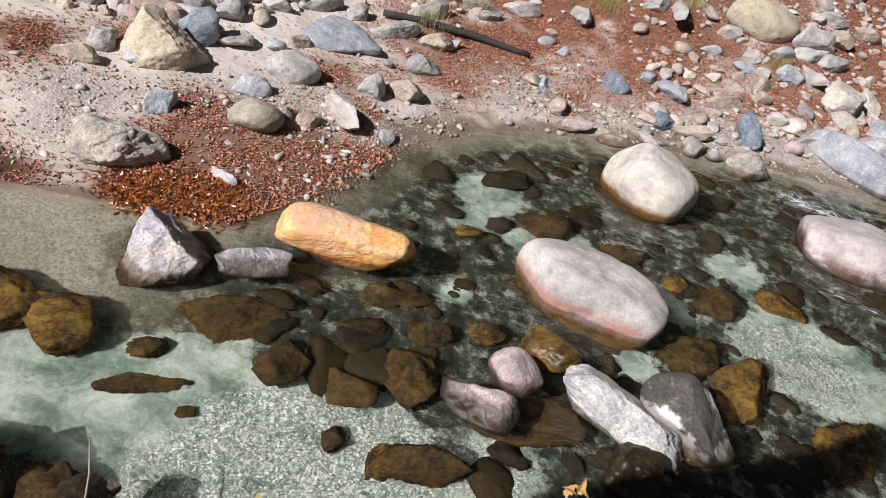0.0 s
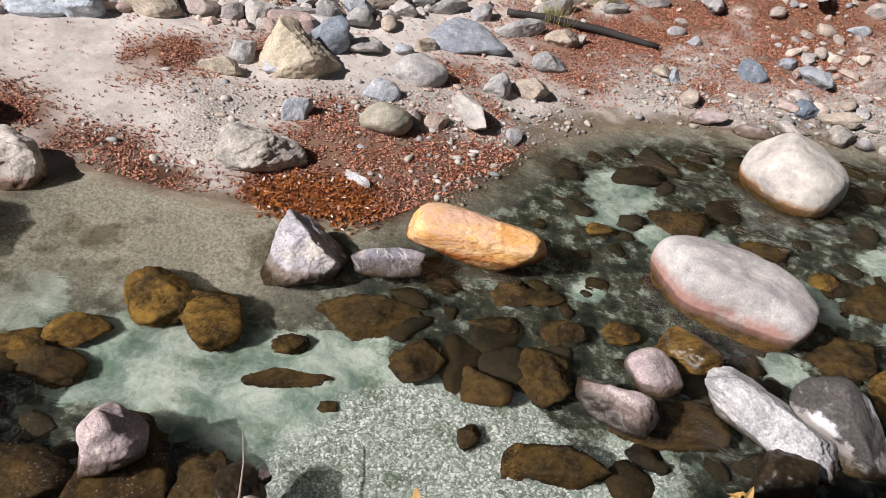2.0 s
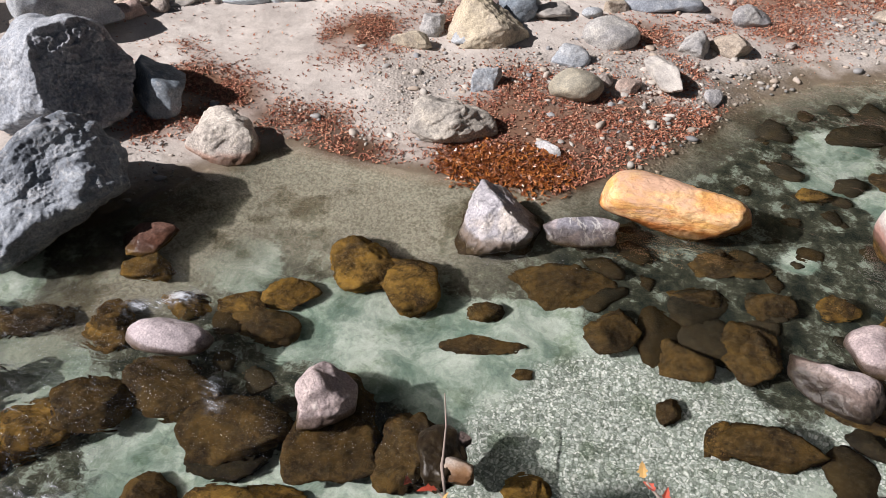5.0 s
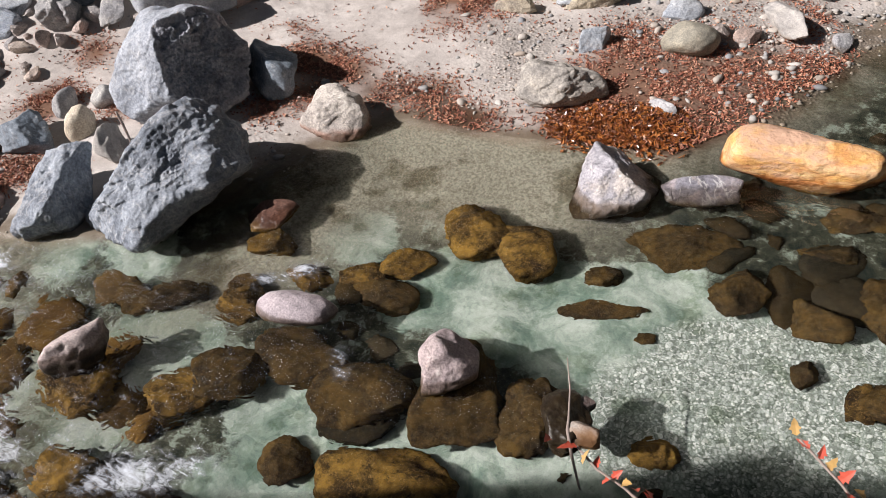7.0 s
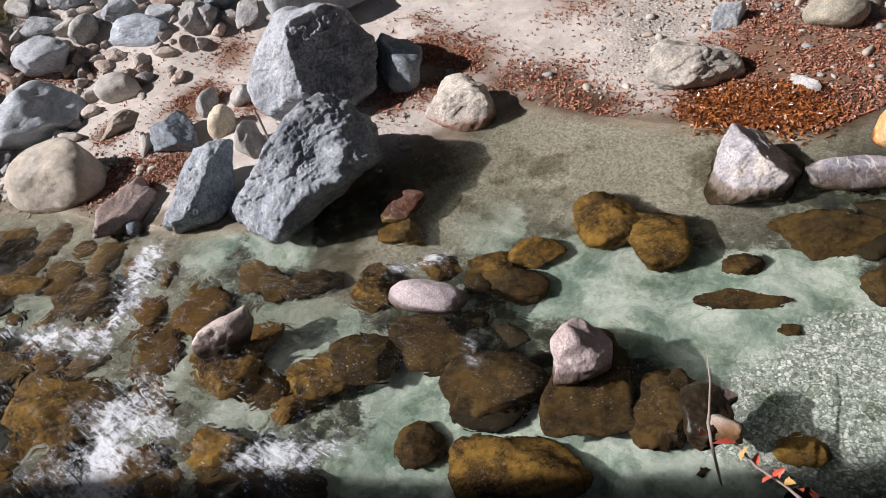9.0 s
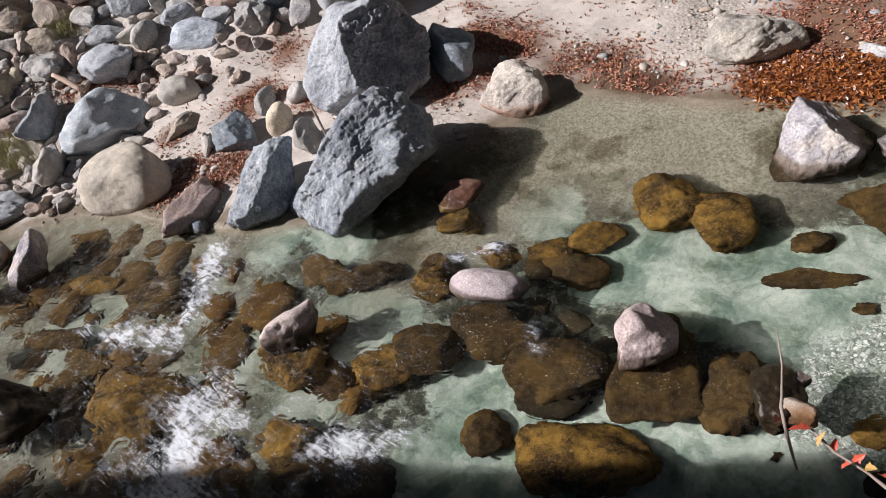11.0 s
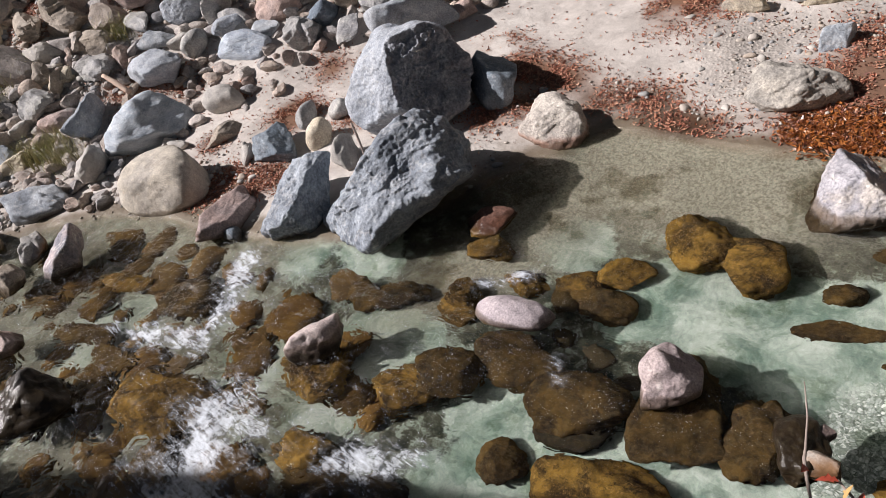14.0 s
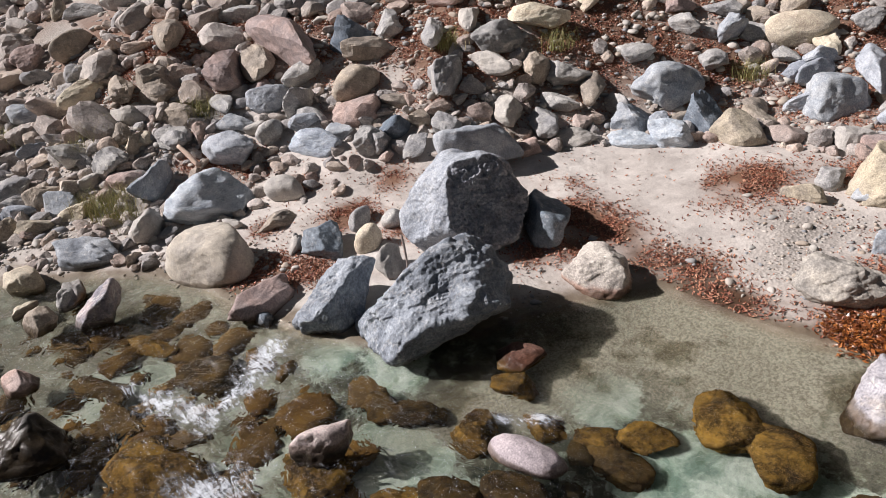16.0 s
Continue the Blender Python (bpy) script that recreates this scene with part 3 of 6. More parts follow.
def ground_z(x, y):
    x, y = np.asarray(x, float), np.asarray(y, float)
    d, n = away(x, y, SHORE_X, SHORE_Y), -away(x, y, NEAR_X, NEAR_Y)
    foot = np.interp(x, [-14, -10, -7, -4, 0, 6], [1.6, 2.0, 4.3, 4.6, 4.0, 2.5])
    rise = np.maximum(0, d - foot)
    far = 0.10 * np.maximum(d, 0) + 0.36 * np.where(rise < 1, rise * rise / 2, rise - 0.5)
    # Unseen hillside added beyond the bank to hide low sky from the water.
    far = far + 1.25 * np.maximum(0, d - 13) * np.clip((150 - d) / 90, 0, 1)
    near = 2.3 * np.maximum(n, 0) ** 1.0
    near = np.minimum(near, 2.55 + 0.05 * np.maximum(n, 0)) + 0.45 * np.maximum(0, n - 8) * np.clip((160 - n) / 100, 0, 1)
    inside = np.minimum(-d, -n)
    # Deeper trough by the near bank stands in for shade on the water.
    bed = -0.42 * (1 - np.exp(-np.maximum(inside, 0) / 0.9)) - 0.35 * np.exp(-((n + 0.9) / 0.7) ** 2) * (inside > 0) * np.clip(inside / 0.3, 0, 1)
    wob = 0.03 * np.sin(1.7 * x + 0.6 * y) * np.sin(1.3 * y - 0.5 * x + 1) + 0.015 * np.sin(4.1 * x + 2) * np.sin(3.7 * y)
    return np.where(d > 0, far, np.where(n > 0, near, bed)) + wob * np.clip(np.abs(np.minimum(d, 9)) / 0.6, 0, 1)


def blobs(x, y, spots):
    """The sum of soft round patches (x, y, radius), at most 1."""
    total = 0
    for px, py, r in spots:
        total = total + np.exp(-((x - px) ** 2 + (y - py) ** 2) / (r * r))
    return np.clip(total, 0, 1)


def noise2(x, y, scale, seed, octaves=4):
    return waves(np.stack([x * scale, y * scale, np.zeros_like(x) + 0.5], 1), seed, octaves)


LITTER_SPOTS = [(-2.64, 6.18, 0.5), (-2.29, 6.76, 0.55), (-2.99, 6.08, 0.4), (-1.91, 7.46, 0.65), (-1.43, 7.67, 0.5), (-0.82, 7.97, 0.3), (-1.99, 6.15, 0.4), (-2.92, 6.92, 0.4), (-9.0, 4.23, 0.22), (-8.75, 2.6, 0.26), (-8.1, 3.0, 0.24), (-7.75, 3.2, 0.2), (-10.2, 4.06, 0.2), (-9.6, 3.13, 0.2), (-11.43, 3.82, 0.3), (-12.1, 3.4, 0.3), (-8.3, 6.05, 0.2), (-6.3, 5.0, 0.25), (-6.0, 5.4, 0.25), (-8.3, 2.75, 0.32), (-8.9, 2.4, 0.28), (-8.9, 3.9, 0.28), (-7.9, 4.35, 0.28), (-6.4, 6.0, 0.4), (-5.9, 6.0, 0.3), (-8.0, 5.2, 0.2), (-9.2, 5.0, 0.25)]
LITTER_EDGE = [(-4.82, 6.03, 0.32), (-3.89, 5.66, 0.36), (-5.35, 5.9, 0.28), (-6.81, 6.08, 0.35), (-8.71, 4.13, 0.3), (-4.31, 5.67, 0.3), (-4.57, 7.47, 0.35), (-8.12, 2.9, 0.25), (-8.56, 2.67, 0.35), (-7.19, 6.43, 0.35)]
LITTER_BANK = [(-5.29, 8.05, 0.35), (-4.55, 8.88, 0.4), (-3.25, 6.58, 0.3), (1.17, 11.49, 0.6), (-0.54, 10.67, 0.5), (-1.38, 8.78, 0.35), (-3.1, 7.61, 0.4), (-2.14, 9.57, 0.5), (-5.47, 7.68, 0.45), (-6.91, 9.11, 0.5), (-4.55, 9.15, 0.5), (-12.23, 3.27, 0.4)]


def litter_at(x, y):
    d = away(x, y, SHORE_X, SHORE_Y)
    n = noise2(x, y, 1.1, 5)
    patches = blobs(x, y, LITTER_SPOTS) * 1.1 + blobs(x, y, LITTER_EDGE) * np.clip(0.75 + n, 0, 1) + blobs(x, y, LITTER_BANK) * np.clip(0.75 + 1.5 * n, 0, 1)
    carpet = np.clip((d - 0.9) / 1.2, 0, 1) * np.clip((x + 2.6) / 1.8, 0, 1) * np.clip(1.0 + 1.1 * n, 0, 1)
    slope = np.clip((d - 3.8) / 1.2, 0, 1) * np.clip(1.15 + 1.3 * n, 0, 1)
    return np.clip(np.maximum(np.maximum(patches, carpet), slope), 0, 1) * (d > -0.15)


def stony_at(x, y):
    d = away(x, y, SHORE_X, SHORE_Y)
    n = noise2(x, y, 0.8, 9)
    field = np.clip((-10.3 - x) / 1.5, 0, 1) * np.clip((d - 0.1) / 0.4, 0, 1) * np.clip(0.7 + n, 0, 1)
    edge = np.exp(-((d - 0.45) / 0.5) ** 2) * np.clip(0.25 + 1.3 * n, 0, 1)
    gravel = blobs(x, y, [(-0.9, 7.7, 0.8), (-1.5, 8.6, 0.9), (-2.6, 7.9, 0.8), (0.8, 11.2, 1.0), (2.6, 11.6, 1.1), (4.3, 12.4, 1.3), (6.2, 12.8, 1.6), (-1.6, 6.9, 0.5), (-4.0, 6.4, 0.5), (-4.3, 7.3, 0.6)])
    upper = np.clip((d - 3.4) / 0.8, 0, 1) * np.clip((-2.0 - x) / 2, 0, 1) * 0.5
    return np.clip(np.maximum(np.maximum(np.maximum(field, upper), gravel), edge) * (d > -0.1), 0, 1)


def axis(low, high, step, far):
    """Evenly spaced between low and high, and wider and wider beyond, to +-far."""
    mid = list(np.arange(low, high + step / 2, step))
    out, s = [], step
    x = high
    while x < far:
        s *= 1.35
        x += s
        out.append(x)
    left, s, x = [], step, low
    while x > -far:
        s *= 1.35
        x -= s
        left.append(x)
    return np.array(left[::-1] + mid + out)


def sheet(name, xs, ys, height, material, attributes=(), keep=None):
    """A grid of quads with heights and point attributes worked out from x and y."""
    gx, gy = np.meshgrid(xs, ys)
    x, y = gx.ravel(), gy.ravel()
    z = height(x, y)
    cols, rows = len(xs), len(ys)
    i = np.arange(rows * cols).reshape(rows, cols)
    quads = np.stack([i[:-1, :-1], i[:-1, 1:], i[1:, 1:], i[1:, :-1]], -1).reshape(-1, 4)
    if keep is not None:
        good = keep(x, y)
        quads = quads[good[quads].any(1)]
        used = np.unique(quads)
        back = np.zeros(rows * cols, int)
        back[used] = np.arange(len(used))
        x, y, z, quads = x[used], y[used], z[used], back[quads]
    mesh = bpy.data.meshes.new(name)
    mesh.from_pydata(np.stack([x, y, z], 1).tolist(), [], quads.tolist())
    for key, func in attributes:
        layer = mesh.attributes.new(key, "FLOAT", "POINT")
        layer.data.foreach_set("value", np.ascontiguousarray(func(x, y), dtype=np.float32))
    mesh.polygons.foreach_set("use_smooth", [True] * len(mesh.polygons))
    mesh.materials.append(material)
    return new(name, mesh)


def ground_height(x, y):
    z = ground_z(x, y)
    near = np.exp(-((x + 2) ** 2 + (y - 6) ** 2) / 400)
    rough = 0.018 * noise2(x, y, 2.2, 21, 4) + 0.02 * np.clip(stony_at(x, y), 0, 1) * noise2(x, y, 6.0, 22, 3)
    return z + rough * near * np.clip(np.abs(z) / 0.05, 0.25, 1)


PALE_SPOTS = [(-2.46, 3.74, 0.5), (-1.6, 3.73, 0.6), (-0.89, 3.56, 0.6), (-1.6, 4.23, 0.35), (-0.35, 3.87, 0.5), (-0.23, 4.27, 0.3), (-2.85, 3.89, 0.3), (0.32, 8.04, 0.35), (3.82, 6.77, 0.55), (4.24, 6.49, 0.6), (2.47, 6.96, 0.25), (2.03, 5.84, 0.2), (-0.41, 3.48, 0.5)]
PALE_WEIR = [(-4.19, 3.82, 0.4), (-3.12, 3.65, 0.4), (-3.39, 3.38, 0.3), (-2.3, 3.6, 0.4), (-4.77, 2.16, 0.25), (-3.58, 1.99, 0.3), (-6.06, 2.81, 0.22), (-2.72, 2.15, 0.2), (-2.04, 2.15, 0.35), (-1.35, 3.49, 0.6), (-0.79, 3.59, 0.6), (-6.55, 2.38, 0.25), (-8.02, 0.33, 0.25), (-5.8, 2.76, 0.3), (-3.72, 2.02, 0.25), (-3.16, 1.85, 0.25), (-2.23, 2.16, 0.3), (-3.32, 1.19, 0.5)]
PALE_NEAR = [(0.87, 4.11, 0.30), (0.32, 8.19, 0.30), (0.15, 7.36, 0.25), (2.59, 6.93, 0.20), (1.88, 5.88, 0.20), (1.41, 7.52, 0.30), (0.88, 7.37, 0.25), (3.45, 8.06, 0.30), (0.21, 6.08, 0.20), (-2.02, 1.90, 0.40), (-1.63, 2.22, 0.35), (-1.21, 2.40, 0.40), (-2.63, 1.54, 0.25), (-0.99, 2.66, 0.40), (-0.42, 2.97, 0.40), (-0.48, 3.27, 0.40), (0.41, 3.70, 0.40), (-1.52, 2.77, 0.30), (-0.01, 3.56, 0.35), (-7.90, 0.31, 0.30), (-7.72, 0.78, 0.25), (-4.80, 1.33, 0.30), (-5.10, 2.04, 0.25), (-5.81, 1.15, 0.30)]


def pale_at(x, y):
    return np.clip(blobs(x, y, PALE_SPOTS) + blobs(x, y, PALE_WEIR), 0, 1)


def bed_pale_at(x, y):
    return np.clip(pale_at(x, y) + blobs(x, y, PALE_NEAR) + 0.20 * np.clip(x / 0.8, 0, 1) + 0.34 * np.clip((-3.4 - x) / 1.2, 0, 1) * np.clip((2.9 - y) / 0.8, 0, 1), 0, 1)


GRAINY = [(-0.9, 3.25, 0.7), (-0.3, 3.6, 0.6), (0.1, 3.95, 0.45), (-0.75, 3.75, 0.5), (0.9, 4.1, 0.35), (3.9, 6.6, 0.8), (-1.5, 2.9, 0.3)]


def grainy_at(x, y):
    return blobs(x, y, GRAINY)


def sandy_at(x, y):
    d = -away(x, y, SHORE_X, SHORE_Y)
    shelf = np.clip(1 - (d - 1.0) / 0.8, 0, 1) * np.clip((x + 5.6) / 0.6, 0, 1) * np.clip((-1.6 - x) / 1.2, 0, 1)
    shelf = np.maximum(shelf, 0.7 * np.clip(1 - (d - 0.3) / 0.6, 0, 1) * np.clip((-6.3 - x) / 0.5, 0, 1))
    shelf = np.maximum(shelf, 0.5 * np.clip((-4.0 - x) / 1.0, 0, 1) * np.clip((2.4 - y) / 0.8, 0, 1))
    return np.clip(np.maximum(shelf, np.clip(1 - (d - 0.15) / 0.35, 0, 1) * 0.8 * np.clip((x + 5.8) / 0.5, 0, 1)), 0, 1)


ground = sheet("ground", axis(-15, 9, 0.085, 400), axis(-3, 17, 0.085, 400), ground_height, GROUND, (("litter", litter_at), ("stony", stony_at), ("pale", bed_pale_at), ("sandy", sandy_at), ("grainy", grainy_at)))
tagged(ground, "pale sand and gravel bank with a stony stream bed", "ground", kind="structure")


def shade_wall():
    """An unseen wall added so its crest shades the water along the near bank."""
    level = Vector((-0.514, 0.857, 0))
    reach = SUN_FROM.dot(-level) / math.tan(radians(SUN_UP))
    high = 2.7 / reach
    i, j = np.meshgrid(np.arange(70), np.arange(28))
    u, w = i.ravel() / 69.0, j.ravel() / 27.0
    x = -48 + 45.4 * u
    y = 0.6 * x + 3.25 - 2.7 / 0.857
    n = waves(np.stack([x * 0.5, w * 4, np.zeros_like(x)], 1), 61, 4) * 0.22 * (1 - 0.8 * w)
    # Raised at its right end so sunlight still reaches the leafy branches.
    foot = 1.5 + 5.8 * np.clip((x + 8.0) / 1.7, 0, 1)
    z = foot + (high - 0.6 * np.clip((x + 8.2) / 0.5, 0, 1) - foot) * w + 0.25 * w * waves(np.stack([x * 0.9, x * 0, x * 0], 1), 62, 3)
    front = np.stack([x - level.x * n, y - level.y * n, z], 1)
    back = front - np.array((level.x, level.y, 0)) * (0.2 + 1.3 * np.clip((-6.3 - x) / 1.7, 0, 1))[:, None]
    k = np.arange(28 * 70).reshape(28, 70)
    quads = np.stack([k[:-1, :-1], k[:-1, 1:], k[1:, 1:], k[1:, :-1]], -1).reshape(-1, 4)
    rim = np.concatenate([k[0, :], k[:, -1], k[-1, ::-1], k[::-1, 0]])
    edge = np.stack([rim[:-1], rim[1:], rim[1:] + 1960, rim[:-1] + 1960], -1)
    edge = edge[edge[:, 0] != edge[:, 1]]
    mesh = bpy.data.meshes.new("wall_near")
    mesh.from_pydata(np.concatenate([front, back]).tolist(), [], np.concatenate([quads, quads[:, ::-1] + 1960, edge[:, ::-1]]).tolist())
    mesh.materials.append(ROCKS["grey"])
    tagged(new("wall_near", mesh), "added grey wall, out of view, that shades the near water", "rock face", kind="structure")


FOAM_RUNS = [  # x, y, x, y, half width, strength
    (-5.87, 2.21, -6.25, 1.48, 0.16, 0.40), (-5.49, 1.45, -5.79, 0.89, 0.10, 0.40), (-5.02, 2.03, -5.12, 1.55, 0.08, 0.38), (-8.82, 0.17, -8.39, 0.90, 0.10, 0.40), (-7.82, 0.62, -7.92, 1.10, 0.08, 0.42), (-4.21, 2.05, -4.23, 1.66, 0.08, 0.42), (-7.50, -0.18, -7.16, 0.29, 0.10, 0.38), (-4.15, 2.41, -3.87, 2.67, 0.06, 0.42), (-7.38, 1.60, -6.86, 1.05, 0.10, 0.40),
    (-7.03, 1.95, -6.76, 1.60, 0.13, 0.95), (-6.76, 1.60, -6.45, 1.25, 0.13, 0.85), (-6.45, 1.22, -6.40, 0.95, 0.12, 0.9), (-6.45, 0.95, -7.05, 0.73, 0.13, 0.9), (-7.05, 0.73, -7.50, 0.55, 0.10, 0.75),
    (-6.75, 1.80, -6.30, 2.10, 0.12, 0.6), (-6.55, 1.55, -5.95, 1.70, 0.12, 0.5),
    (-5.45, 0.62, -5.20, 0.28, 0.22, 1.0), (-5.20, 0.28, -5.00, -0.05, 0.28, 1.0), (-5.00, -0.05, -4.80, -0.50, 0.34, 1.0), (-5.30, 0.62, -5.00, 0.70, 0.16, 0.8), (-4.95, 0.30, -4.60, 0.25, 0.22, 0.6), (-4.80, 0.85, -4.55, 1.10, 0.14, 0.55),
    (-4.12, 0.88, -3.86, 1.03, 0.13, 0.95), (-3.86, 1.03, -3.66, 1.25, 0.09, 0.85), (-4.10, 0.90, -4.05, 0.60, 0.12, 0.6), (-4.45, 2.86, -4.22, 3.14, 0.07, 0.85),
    (4.55, 10.3, 5.0, 10.1, 0.26, 0.72), (5.0, 10.1, 5.8, 10.3, 0.20, 0.6), (2.45, 7.98, 2.75, 8.06, 0.08, 0.6), (2.75, 8.3, 3.1, 8.2, 0.07, 0.5), (-5.85, 0.62, -5.45, 0.60, 0.12, 0.6), (-3.40, 2.50, -3.2, 2.3, 0.06, 0.6), (4.4, 7.9, 5.0, 7.7, 0.10, 0.6)]


def foam_at(x, y):
    total = np.zeros_like(x)
    for ax, ay, bx, by, w, strength in FOAM_RUNS:
        k = np.clip(((x - ax) * (bx - ax) + (y - ay) * (by - ay)) / ((bx - ax) ** 2 + (by - ay) ** 2), 0, 1)
        far = np.hypot(x - ax - k * (bx - ax), y - ay - k * (by - ay))
        total = np.maximum(total, strength * np.maximum(0.72 * np.exp(-(far / (1.6 * w)) ** 2), 0.66 * np.exp(-far / (3.4 * w))))
    return total


# Around these awash rocks: stronger ripples and more of the painted glint flecks.
AWASH = [(-2.45, 2.66, 0.5), (-3.05, 2.3, 0.5), (-3.7, 2.4, 0.5), (-1.6, 2.65, 0.4), (0.7, 4.7, 0.4), (1.6, 4.6, 0.5), (2.4, 4.9, 0.4), (-2.2, 4.8, 0.4), (-1.5, 5.1, 0.4), (-0.8, 5.7, 0.4), (1.3, 5.8, 0.5), (-4.2, 3.1, 0.6), (-4.9, 3.3, 0.4)]


def swirl_at(x, y):
    rapid = np.clip((-3.4 - x) / 1.2, 0, 1) * np.clip((2.9 - y) / 0.8, 0, 1)
    return np.clip(0.10 + rapid + 0.22 * blobs(x, y, AWASH) + 0.8 * np.clip(foam_at(x, y) - 0.3, 0, 1), 0, 1)


def water_height(x, y):
    s = swirl_at(x, y)
    along, across = x * 0.92 + y * 0.38, -x * 0.38 + y * 0.92
    ripple = 0.010 * noise2(along * 1.2, across * 1.6, 2.2, 41, 2) + 0.030 * np.clip(s - 0.15, 0, 1) * noise2(along, across, 3.8, 42, 4)
    return ripple + 0.035 * foam_at(x, y) * (0.8 + noise2(x, y, 9.0, 43, 3)) - 0.004


def in_stream(x, y):
    return (away(x, y, SHORE_X, SHORE_Y) < 0.35) & (away(x, y, NEAR_X, NEAR_Y) > -0.35)


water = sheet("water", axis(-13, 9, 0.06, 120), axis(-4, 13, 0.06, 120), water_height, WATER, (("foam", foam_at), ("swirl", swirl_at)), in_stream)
water.visible_shadow = False
tagged(water, "clear pale green stream with ripples and white rapids", "water", kind="structure")


shade_wall()


# ---- rocks ----
def ball(level):
    bm = bmesh.new()
    bmesh.ops.create_icosphere(bm, subdivisions=level, radius=1.0)
    v = np.array([p.co[:] for p in bm.verts])
    f = [[p.index for p in q.verts] for q in bm.faces]
    bm.free()
    return v / np.linalg.norm(v, axis=1)[:, None], f


BALLS = {n: ball(n) for n in (1, 2, 3, 4, 5, 6, 7)}
SHAPES = {  # planes that cut each of the main boulders: outward normal, distance
    "pyramid": [(-0.966, 0.266, 0, 0.70), (0.79, 0.616, 0, 0.68), (0, -1, 0, 0.95), (-0.10, 0.12, 0.98, 0.52), (0.75, 0.60, 0.28, 0.47), (-0.78, 0.16, 0.60, 0.56), (0.92, -0.3, 0.2, 0.80), (0.35, -0.55, 0.75, 0.80)],
    "upper": [(0.24, 0.08, 0.97, 0.62), (0.05, 1, 0, 0.98), (0.60, 0.80, 0.1, 0.98), (-0.35, 0.90, 0.2, 0.95), (1, -0.1, 0, 0.97), (0.45, -0.89, 0.1, 0.86), (-0.76, -0.65, 0, 1.14), (-1, 0, 0, 0.99), (-0.907, 0.42, 0, 0.835), (-0.76, -0.10, 0.64, 0.64), (-0.25, -0.80, 0.55, 0.78)],
    "lower": [(-0.757, 0.653, 0, 0.58), (0.66, -0.75, 0, 0.62), (0.99, 0.13, 0, 1.0), (0.41, 0.91, 0, 1.10), (-0.32, -0.95, 0, 1.08), (-0.98, -0.2, 0, 1.05), (-0.50, 0.28, 0.82, 0.54), (-0.12, 0.30, 0.95, 0.56), (0.60, -0.62, 0.50, 0.66), (0.45, 0.55, 0.70, 0.82), (-0.70, -0.35, 0.62, 0.86)],
    "orange": [(0.26, 0.96, 0.05, 0.66), (-0.10, 0.80, 0.60, 0.66), (0.05, 0.45, 0.89, 0.56), (0.05, -0.40, 0.92, 0.60), (-0.42, -0.90, 0.1, 0.72), (0.72, -0.66, 0.2, 0.84), (0.95, 0.30, 0.1, 0.90), (-0.98, 0.15, 0.15, 0.90)],
    "pale": [(0, -1, 0.1, 0.78), (0.95, -0.30, 0.0, 0.86), (-0.25, 0.85, 0.45, 0.78), (0.45, 0.70, 0.55, 0.80), (-0.8, -0.1, 0.6, 0.80), (0.15, -0.35, 0.92, 0.66), (-0.6, -0.75, 0.2, 0.86)],
    "dome": [(-0.3, -0.8, 0.5, 0.82), (0.95, 0.1, 0.2, 0.88), (0.0, 0.9, 0.4, 0.86), (-0.9, 0.1, 0.4, 0.88), (0.5, -0.8, 0.2, 0.86)],
    "slab": [(0, 1, 0.2, 0.60), (0, -1, 0.3, 0.62), (0.15, 0.35, 0.92, 0.50), (0.1, -0.35, 0.93, 0.56), (0.9, 0.4, 0.1, 0.9), (-0.85, 0.4, 0.3, 0.88), (-0.9, -0.4, 0.1, 0.95), (0.8, -0.6, 0.3, 0.92)],
    "saddle": [(0.1, 0.95, 0.3, 0.72), (-0.5, 0.1, 0.85, 0.6), (0.5, 0.2, 0.84, 0.66), (-0.95, 0.2, 0.2, 0.85), (0.7, -0.5, 0.5, 0.8)],
    "cube": [(0.95, 0.25, 0.2, 0.72), (-0.93, 0.1, 0.35, 0.70), (0.15, 0.98, 0.1, 0.76), (0.25, -0.88, 0.40, 0.70), (-0.15, -0.1, 0.97, 0.72), (0.5, 0.2, 0.84, 0.80), (-0.55, -0.75, 0.35, 0.80)],
    "boxy": [(0.98, 0.2, 0.1, 0.80), (-0.97, 0.1, 0.2, 0.80), (0.15, 0.98, 0.1, 0.80), (0.1, -0.95, 0.3, 0.78), (-0.1, -0.2, 0.97, 0.70), (0.6, -0.2, 0.77, 0.86), (-0.5, -0.7, 0.5, 0.92), (-0.6, 0.4, 0.7, 0.90)],
}
